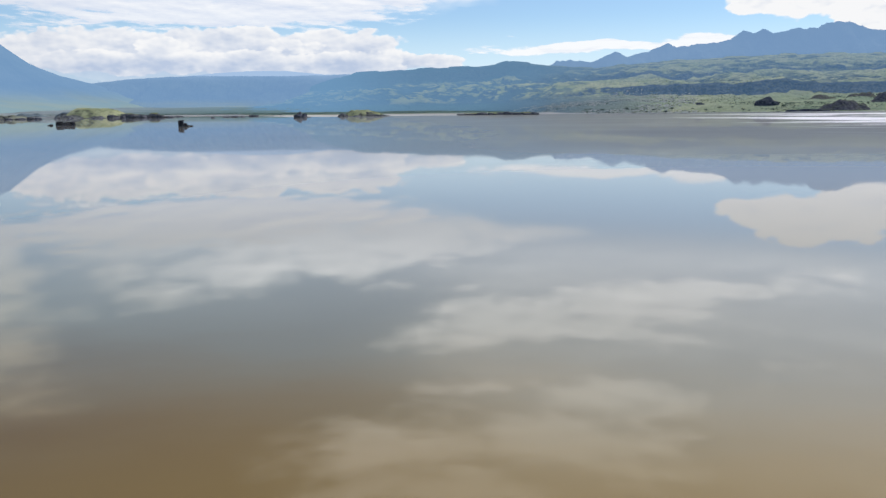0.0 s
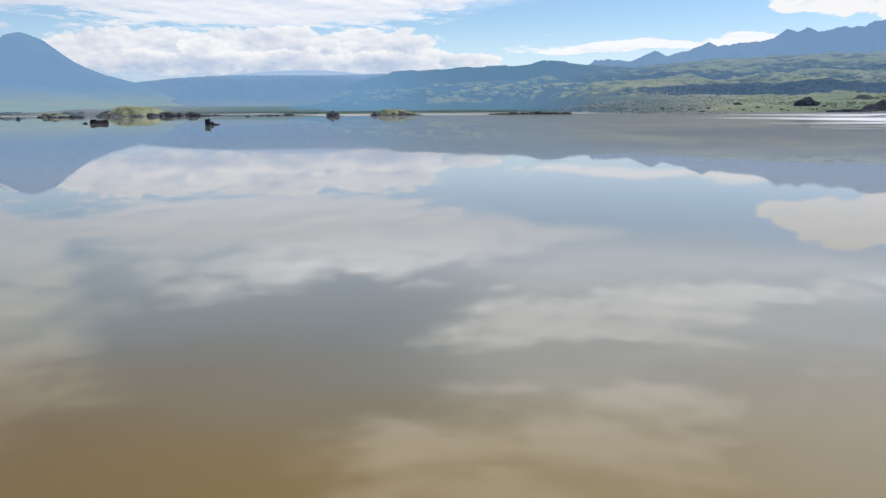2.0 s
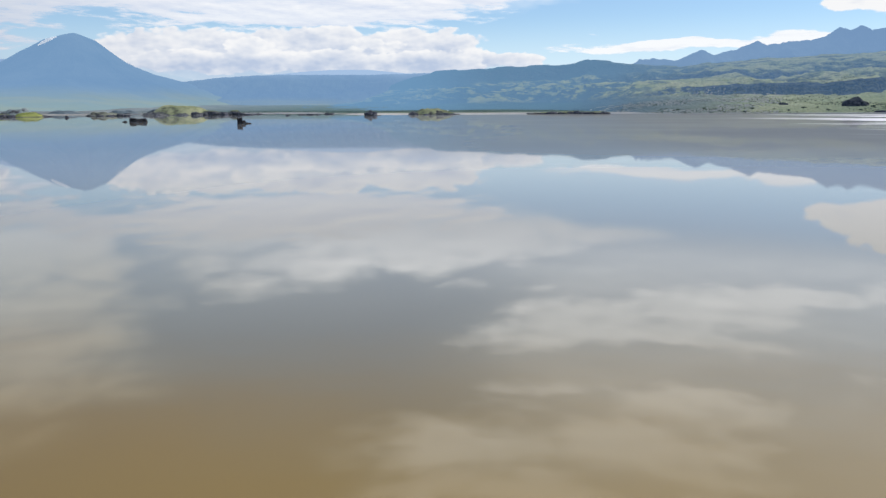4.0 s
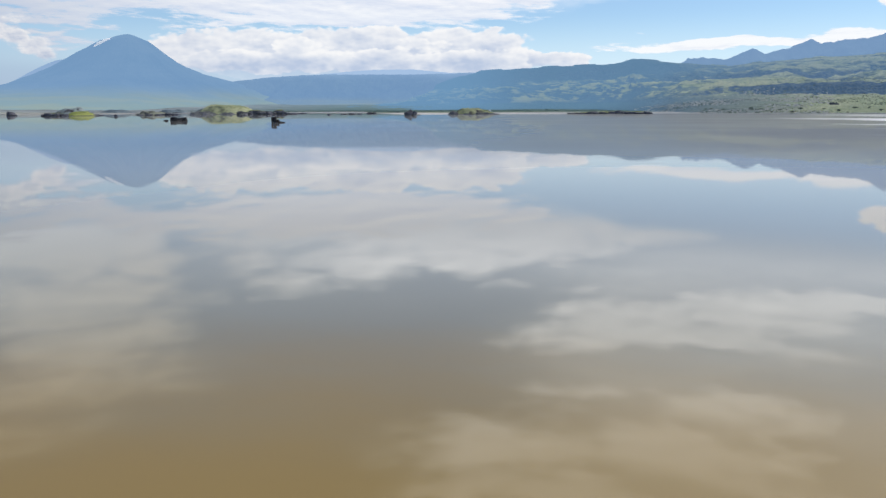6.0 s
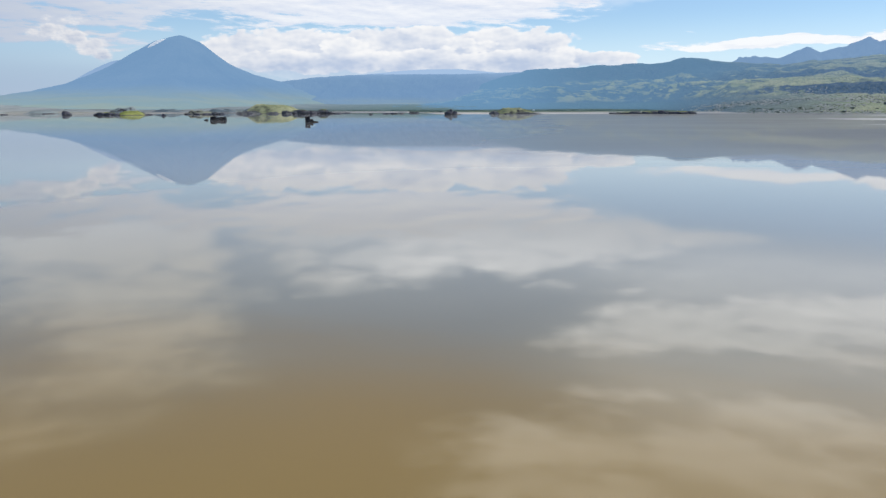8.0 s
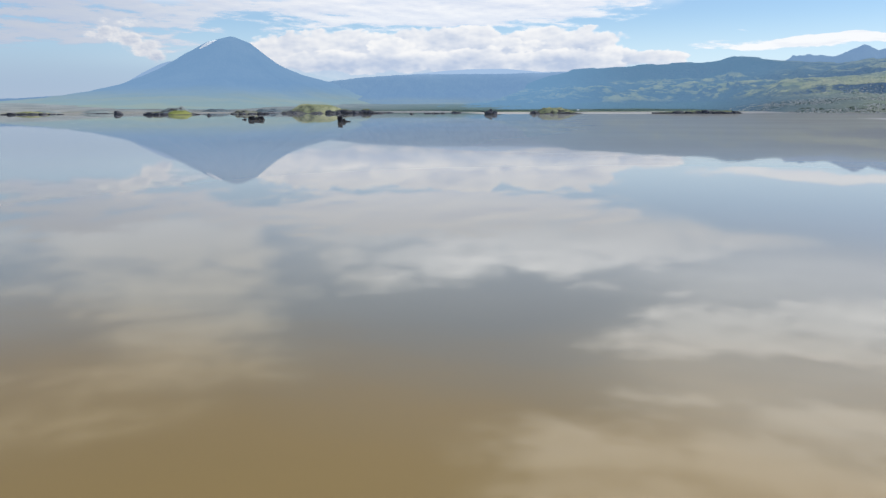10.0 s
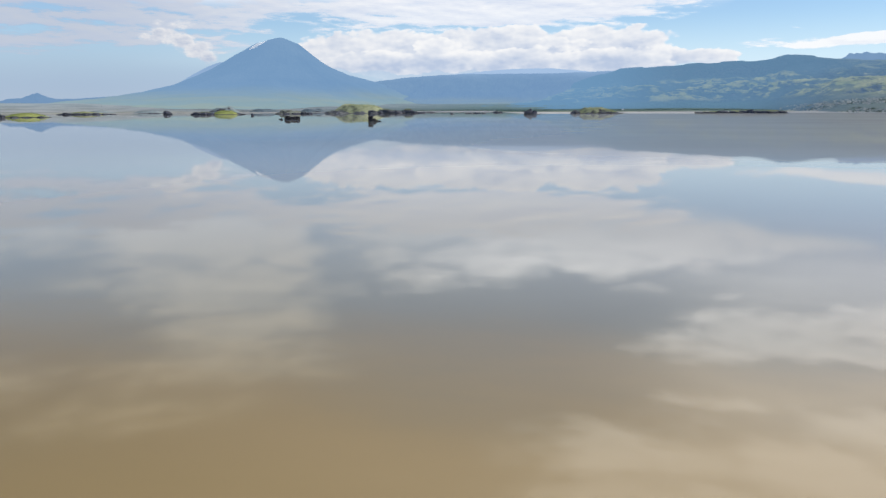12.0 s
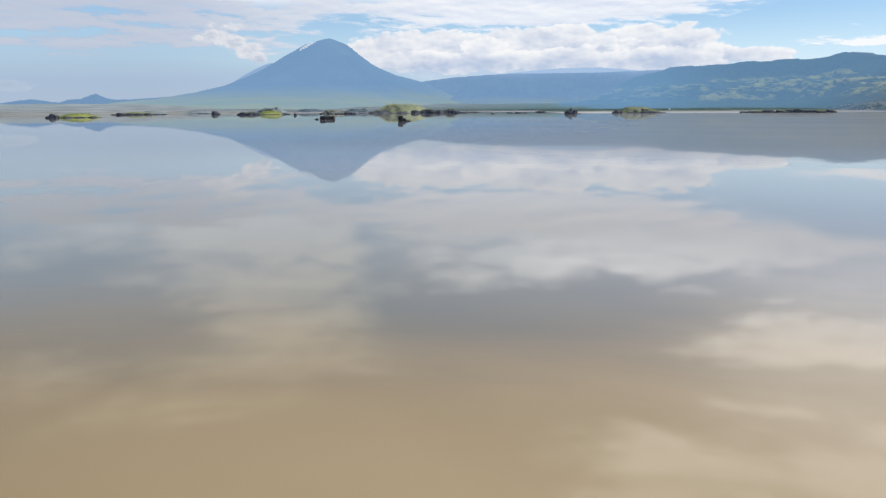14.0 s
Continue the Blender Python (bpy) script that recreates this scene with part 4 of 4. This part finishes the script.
islet(-3.99, 1703, "long green islet with dark lava ends", [(2, 2, 98, 46, 13.0, 0.25, -0.10), (26, -4, 52, 30, 6.5, 0.3, -0.2)],
      [(-42, -6, 17, 14, 10.5, 0.8), (-36, -12, 12, 10, 7.5, 0.8), (-47, -4, 10, 9, 5.0, 0.6), (18, -17, 22, 12, 6.0, 0.7), (30, -15, 20, 10, 6.6, 0.6), (42, -10, 18, 10, 4.6, 0.7), (54, -6, 16, 8, 2.4, 0.5), (-12, -20, 18, 9, 3.2, 0.5), (4, -20, 14, 8, 2.8, 0.2)], 260, 3, turf=HAZY)

# the large green hill islet and its rocks
islet(-21.95, 2160, "large rounded green hill islet ringed with dark rock", [(-6, 10, 190, 96, 25.0, 0.0, -0.02), (20, 4, 120, 70, 15.0, 0.0, 0.05), (62, -10, 66, 50, 9.0, 0.02, -0.2)],
      [(-74, -30, 20, 14, 9, 0.5), (-92, -16, 18, 12, 7, 0.5), (-6, -45, 20, 12, 6, 0.6), (30, -40, 20, 14, 13, 0.5), (42, -40, 22, 14, 8, 0.5)], 420, 5, turf=HAZY, ledges=[(-64, -26, 84, 30, 6.0, 0.4), (-2, -43, 50, 20, 3.6, 0.5), (38, -40, 36, 20, 5.0, 0.4)])
pair = holder("rock_outcrop", -19.55, 2080, "rounded dark lava outcrop beside the green hill", "rock", "rocks in the lake")
add_rock(pair, -14, 0, (44, 24, 16.5), 31, MOSSY, 0.5)
add_rock(pair, -30, -4, (20, 16, 9), 32, HAZED_LAVA, 0.6)
add_rock(pair, 14, 2, (32, 20, 11), 33, HAZED_LAVA, 0.6)
low = holder("rock_outcrop", -18.25, 2100, "low dark lava outcrop with a domed top", "rock", "rocks in the lake")
add_rock(low, -6, 4, (34, 22, 17), 34, MOSSY, 0.4)
add_rock(low, 10, -4, (30, 16, 8), 35, HAZED_LAVA, 0.6)
add_rock(low, 32, 0, (28, 12, 4.5), 36, HAZED_LAVA, 0.5)
add_rock(low, -20, -6, (20, 12, 7), 37, HAZED_LAVA, 0.6)

islet(-26.60, 1990, "low grey-green islet of broken lava", [(-6, 4, 78, 40, 8.0, 0.35, -0.2)],
      [(-22, -10, 24, 12, 5.0, 0.6), (2, -13, 22, 12, 5.5, 0.6), (22, -10, 22, 14, 8.5, 0.7), (36, -4, 22, 12, 5, 0.6), (-40, 0, 20, 10, 3.4, 0.5)], 30, 7, turf=DULL)
islet(-27.35, 2080, "low grey-green islet of broken lava", [(0, 4, 62, 34, 7.0, 0.35, 0.1)], [(-16, -8, 22, 12, 4.4, 0.6), (10, -10, 24, 12, 4.8, 0.6), (28, -2, 16, 9, 3.4, 0.5)], 20, 8, turf=DULL)
islet(-32.05, 1900, "bright green islet with a dark rocky spit", [(18, 0, 74, 38, 8.6, 0.04, 0.1), (-30, 4, 54, 26, 4.6, 0.4, 0.0)],
      [(-46, -4, 24, 14, 8.5, 0.75), (-30, -6, 22, 14, 9.6, 0.75), (-15, -8, 20, 12, 7.6, 0.7), (-56, -2, 14, 10, 5, 0.6), (46, 2, 24, 12, 4.6, 0.5), (58, 4, 16, 8, 2.6, 0.5)], 260, 9, turf=FRESH)
islet(-44.33, 1480, "flat bright green islet with dark lava at one end", [(8, 2, 84, 36, 6.8, 0.04, 0.0)],
      [(-34, -4, 15, 12, 9.6, 0.8), (-27, -8, 11, 9, 6.4, 0.8), (-40, -2, 9, 8, 4.8, 0.6), (-8, -13, 16, 8, 3.4, 0.6), (12, -13, 18, 8, 3.0, 0.5), (34, -8, 18, 9, 3.6, 0.6)], 280, 10, turf=FRESH)
islet(-41.40, 2320, "long low reef of dark lava rocks", [(6, 6, 120, 40, 5.0, 0.6, 0.0)],
      [(-36, -4, 30, 14, 8.0, 0.7), (-14, -8, 28, 12, 6.4, 0.6), (10, -10, 30, 14, 6.0, 0.6), (34, -8, 26, 12, 6.8, 0.6), (56, -4, 20, 10, 4.2, 0.5), (-58, 0, 22, 10, 4, 0.5), (76, 0, 18, 9, 3.4, 0.5)], 50, 11)
for az, d, size, seed in ((-35.78, 2120, (21, 18, 13.5), 41), (-29.12, 1585, (6.5, 6, 6.4), 42), (-14.55, 1712, (8.5, 6, 3.4), 43), (-33.9, 2300, (16, 9, 3.5), 44)):
    lone = holder("boulder", az, d, "single dark lava boulder in the shallows", "rock", "rocks in the lake")
    add_rock(lone, 0, 0, size, seed, HAZED_LAVA, 0.6)
    add_rock(lone, size[0] * 0.42, 0.5, (size[0] * 0.5, size[1] * 0.5, size[2] * 0.45), seed + 50, HAZED_LAVA, 0.5)
for az, d, n, seed in ((-12.95, 1919, 5, 45), (-11.6, 2150, 3, 46), (-9.9, 2250, 3, 47), (-16.9, 2300, 4, 48)):
    reef = holder("reef", az, d, "low line of dark rocks breaking the water", "rock", "rocks in the lake")
    rng = random.Random(seed)
    for k in range(n):
        add_rock(reef, (k - n / 2) * 10 + rng.uniform(-2, 2), rng.uniform(-2, 2), (rng.uniform(10, 16), 8, rng.uniform(2.4, 5.4)), seed * 9 + k, HAZED_LAVA, 0.5, detail=3)

islet(5.19, 1690, "broken chain of low lava rocks with grass", [(-34, 6, 70, 30, 3.0, 0.5, 0.2), (24, 6, 84, 34, 4.2, 0.5, 0.0)],
      [(-66, 0, 26, 12, 4.4, 0.5), (-40, -6, 24, 12, 4.6, 0.6), (-16, -8, 34, 14, 8.0, 0.7), (12, -8, 26, 13, 7.0, 0.6), (34, -8, 24, 13, 10.0, 0.8), (48, -6, 22, 13, 11.0, 0.8), (60, -4, 20, 12, 8.0, 0.7), (22, -12, 18, 9, 5.5, 0.2), (-54, 2, 18, 9, 5.0, 0.2)], 120, 12, turf=HAZY).scale = (0.84, 0.84, 0.90)
islet(7.92, 1660, "flat dark lava block capped with grass", [(4, 8, 62, 30, 5.5, 0.2, 0.2)],
      [(-14, -6, 34, 16, 7.0, 0.9), (8, -8, 32, 16, 7.4, 0.9), (24, -5, 20, 14, 9.6, 0.8), (32, -2, 12, 10, 6, 0.7), (-30, -2, 14, 9, 4.4, 0.6)], 110, 13).scale = (0.84, 0.84, 0.90)


# low knolls on the plain behind the lake
for az, d, size, seed in ((-32.3, 2760, (120, 60, 21), 71), (-26.0, 2800, (120, 50, 12), 72), (-23.9, 2860, (80, 40, 13), 73), (-37.5, 2750, (150, 60, 9), 74), (-40.6, 2800, (130, 60, 8), 75), (-29.6, 2900, (140, 60, 10), 76)):
    knoll = holder("knoll", az, d, "low scrubby knoll rising from the plain", "hill", "knolls on the plain", float(plain_height(az, d)) - 1.5)
    bm, top = mound_bm(*size, seed, 0.12, 0.0)
    part("mound", bm, KNOLL, knoll)
    add_rock(knoll, size[0] * 0.1, -size[1] * 0.3, (size[0] * 0.3, 14, size[2] * 0.5), seed + 9, HAZED_LAVA, 0.5, detail=3)


# two white huts far off in the green bush
def hut(az, d):
    ob = holder("hut", az, d, "small white hut among the green bush of the plain", "hut", "huts on the plain", float(plain_height(az, d)) - 0.2)
    bm = bmesh.new()
    bmesh.ops.create_cube(bm, size=1.0, matrix=Matrix.Translation((0, 0, 1.7)) @ Matrix.Diagonal((8.0, 6.0, 3.6, 1)))
    part("wall", bm, LIME, ob, smooth_faces=False)
    bm = bmesh.new()
    q = [bm.verts.new(k) for k in ((-4.6, -3.6, 3.4), (4.6, -3.6, 3.4), (4.6, 3.6, 3.4), (-4.6, 3.6, 3.4), (-3.4, 0, 5.6), (3.4, 0, 5.6))]
    for f in ((0, 1, 5, 4), (2, 3, 4, 5), (1, 2, 5), (3, 0, 4), (3, 2, 1, 0)):
        bm.faces.new([q[k] for k in f])
    part("roof", bm, LIME, ob, "pale sheet roof", False)
    return ob


LIME = make_plain("limewash", (0.82, 0.81, 0.78), (0.72, 0.71, 0.68), 0.5)
for az in (-4.58, -3.25):
    hut(az, 2750)


# ---------------------------------------------------------------- eastern shore
def slope_at(az, d):
    f = float(foot(az))
    s = float(np.clip((d - f) / (4450 - f), 0, 1))
    if d < f:
        return float(plain_height(az, d))
    return float(np.max(slope_height(np.array([[az]]), np.array([[s]]))[1]))


SHORE_ROCKS = [
    (24.45, 2050, "rounded dark lava outcrop on the grassy slope", ((-2, 0, 34, 24, 29, 0.6), (16, 3, 28, 20, 17, 0.5), (-16, 2, 22, 18, 18, 0.6)), HAZED_LAVA),
    (29.15, 1930, "broad brown lava hump on the green shore", ((0, 0, 74, 40, 27, 0.4), (-30, -4, 40, 26, 15, 0.4), (30, 4, 44, 30, 18, 0.4), (-10, -12, 40, 20, 11, 0.5)), BROWN),
    (26.85, 1880, "low dark lava ledge at the water", ((-20, 0, 40, 16, 8, 0.6), (10, 2, 46, 18, 9, 0.6), (36, 4, 26, 14, 6, 0.5)), HAZED_LAVA),
    (31.35, 2160, "dark lava crag on the green shore", ((0, 0, 50, 30, 26, 0.7), (28, 6, 40, 30, 20, 0.6)), BROWN),
    (27.75, 2330, "brown lava hump on the green shore", ((0, 0, 60, 30, 15, 0.4), (24, 4, 40, 24, 10, 0.4)), BROWN),
    (30.3, 2420, "brown lava hump on the green shore", ((0, 0, 50, 30, 16, 0.4), (-26, 4, 36, 24, 11, 0.4)), BROWN),
    (32.6, 1930, "dark lava ledge at the water", ((0, 0, 50, 24, 12, 0.6), (30, 4, 40, 20, 9, 0.5)), HAZED_LAVA),
    (20.1, 2120, "small dark outcrop on the grassy slope", ((0, 0, 18, 14, 9, 0.6), (9, 2, 12, 10, 6, 0.6)), HAZED_LAVA),
]
for k, (az, d, label, rocks, mat) in enumerate(SHORE_ROCKS):
    crag = holder("rock_outcrop", az, d, label, "rock", "outcrops on the shore", slope_at(az, d) - 0.8)
    for j, (x, y, w, dep, h, blocky) in enumerate(rocks):
        if mat is BROWN:
            bm, top = mound_bm(w * 1.2, dep * 1.3, h * 0.75, 300 + k * 10 + j, 0.12, 0.0)
            part("mound", bm, BROWN, crag).location = (x, y, -1.0)
            add_rock(crag, x + w * 0.15, y - dep * 0.3, (w * 0.3, dep * 0.3, h * 0.4), 600 + k * 10 + j, BROWN, 0.7)
        else:
            add_rock(crag, x, y, (w, dep, h), 600 + k * 10 + j, mat, blocky)


def clumps(name, spots, mat, seed, label, category, squash=0.75):
    """Many small leafy clumps in one mesh: spots are (x, y, z, width)."""
    rng = np.random.RandomState(seed)
    bm = bmesh.new()
    bmesh.ops.create_icosphere(bm, subdivisions=1, radius=0.5)
    base = np.array([v.co[:] for v in bm.verts])
    faces = np.array([[v.index for v in f.verts] for f in bm.faces])
    bm.free()
    verts, polys, count = [], [], 0
    for x, y, z, w in spots:
        for _ in range(3):
            s = w * rng.uniform(0.45, 0.8)
            v = base * (1 + rng.uniform(-0.28, 0.28, (len(base), 1))) * (s, s, s * squash)
            verts.append(v + (x + rng.uniform(-0.4, 0.4) * w, y + rng.uniform(-0.4, 0.4) * w, z + s * squash * 0.35))
            polys.append(faces + count)
            count += len(base)
    me = bpy.data.meshes.new(name)
    me.from_pydata(np.concatenate(verts).tolist(), [], np.concatenate(polys).tolist())
    me.materials.append(mat)
    return tagged(new(name, me), label, category, kind="stuff")


def scattered(n, seed, az0, az1, d0, d1, w0, w1, bias=1.0):
    rng = random.Random(seed)
    out = []
    while len(out) < n:
        az, d = rng.uniform(az0, az1), d0 + (d1 - d0) * rng.random() ** bias
        if d < float(foot(az)) + 20:
            continue
        x, y = polar(az, d)
        if grain(x * 0.008, y * 0.008, 9) < 0.35 + 0.25 * rng.random():
            continue
        out.append((float(x), float(y), slope_at(az, d), rng.uniform(w0, w1)))
    return out


clumps("shrubs", scattered(3600, 1, 9, 36, 1830, 3000, 1.4, 3.6, 1.3), SHRUB, 1, "dark green shrubs dotted over the dry grass", "shrubs")
clumps("pale_stones", scattered(2300, 3, 5, 20, 1830, 2750, 2.0, 5.0), PALE, 3, "pale boulders strewn over the shore slope", "stones", 0.6)


def far_belt(n, seed, az0, az1, in0, in1, w0, w1):
    rng = random.Random(seed)
    out = []
    for _ in range(n):
        az = rng.uniform(az0, az1)
        d = max(float(shore(az)) + 120, rng.uniform(in0, in1))
        x, y = polar(az, d)
        out.append((float(x), float(y), float(plain_height(az, d)), rng.uniform(w0, w1)))
    return out


clumps("bush_belt", far_belt(2600, 4, -24, 8, 2650, 3150, 2.0, 5), BUSH, 4, "belt of green bush on the far plain", "bushes", 0.6)
clumps("scrub", far_belt(900, 5, -56, -22, 2700, 3700, 1.2, 3.2), SCRUB, 5, "low scrub scattered on the pale plain", "bushes", 0.5)


def tree_parts(seed):
    """One low shore acacia: trunk with limbs, crown of leafy clumps with gaps."""
    rng = random.Random(seed)
    ob = new("tree")
    tagged(ob, "low spreading dark green tree at the shore", "tree", "trees along the shore")
    bm = bmesh.new()
    tips = [Vector((rng.uniform(-3, 3), rng.uniform(-2.5, 2.5), rng.uniform(3.4, 5.2))) for _ in range(5)]
    ways = [(Vector((0, 0, -0.5)), Vector((0.2, 0, 2.2)), 0.35, 0.24)] + [(Vector((0.2, 0, 2.1)), t, 0.18, 0.06) for t in tips]
    for a, b, r0, r1 in ways:
        rot = (b - a).to_track_quat("Z", "Y").to_matrix().to_4x4()
        bmesh.ops.create_cone(bm, cap_ends=True, segments=7, radius1=r0, radius2=r1, depth=(b - a).length, matrix=Matrix.Translation((a + b) / 2) @ rot)
    part("trunk", bm, BARK, ob)
    bm = bmesh.new()
    for _ in range(150):
        t = rng.choice(tips)
        c = t + Vector((rng.gauss(0, 1.5), rng.gauss(0, 1.4), rng.gauss(0.2, 0.6)))
        r = rng.uniform(0.25, 0.6)
        made = bmesh.ops.create_icosphere(bm, subdivisions=1, radius=r, matrix=Matrix.Translation(c))
        for v in made["verts"]:
            v.co += Vector((rng.uniform(-1, 1), rng.uniform(-1, 1), rng.uniform(-1, 1))) * r * 0.35
    part("crown", bm, CROWN, ob, "dark green leaves with gaps", False)
    return ob


rng = random.Random(77)
first = [tree_parts(200 + k) for k in range(3)]
for k, spot in enumerate((12.3, 12.7, 13.2, 13.4, 14.0, 15.2, 15.6, 15.9, 16.6, 17.0, 17.9, 18.3, 19.4, 19.7, 20.6, 21.2, 21.5, 22.3, 23.0, 23.4, 24.9, 25.6)):
    d = float(foot(spot)) + rng.uniform(30, 170)
    m = at_place(spot, d, slope_at(spot, d) - 0.2) @ pose(0, 0, 0, 0, 0, rng.uniform(0, 360))
    source = first[k % 3]
    size = rng.uniform(0.6, 1.15)
    if k < 3:
        source.matrix_world = m
        source.scale = (size * 1.05, size * 1.05, size * 0.9)
    else:
        copy = copy_thing(source, m)
        copy.scale = (size * 1.05, size * 1.05, size * 0.9)
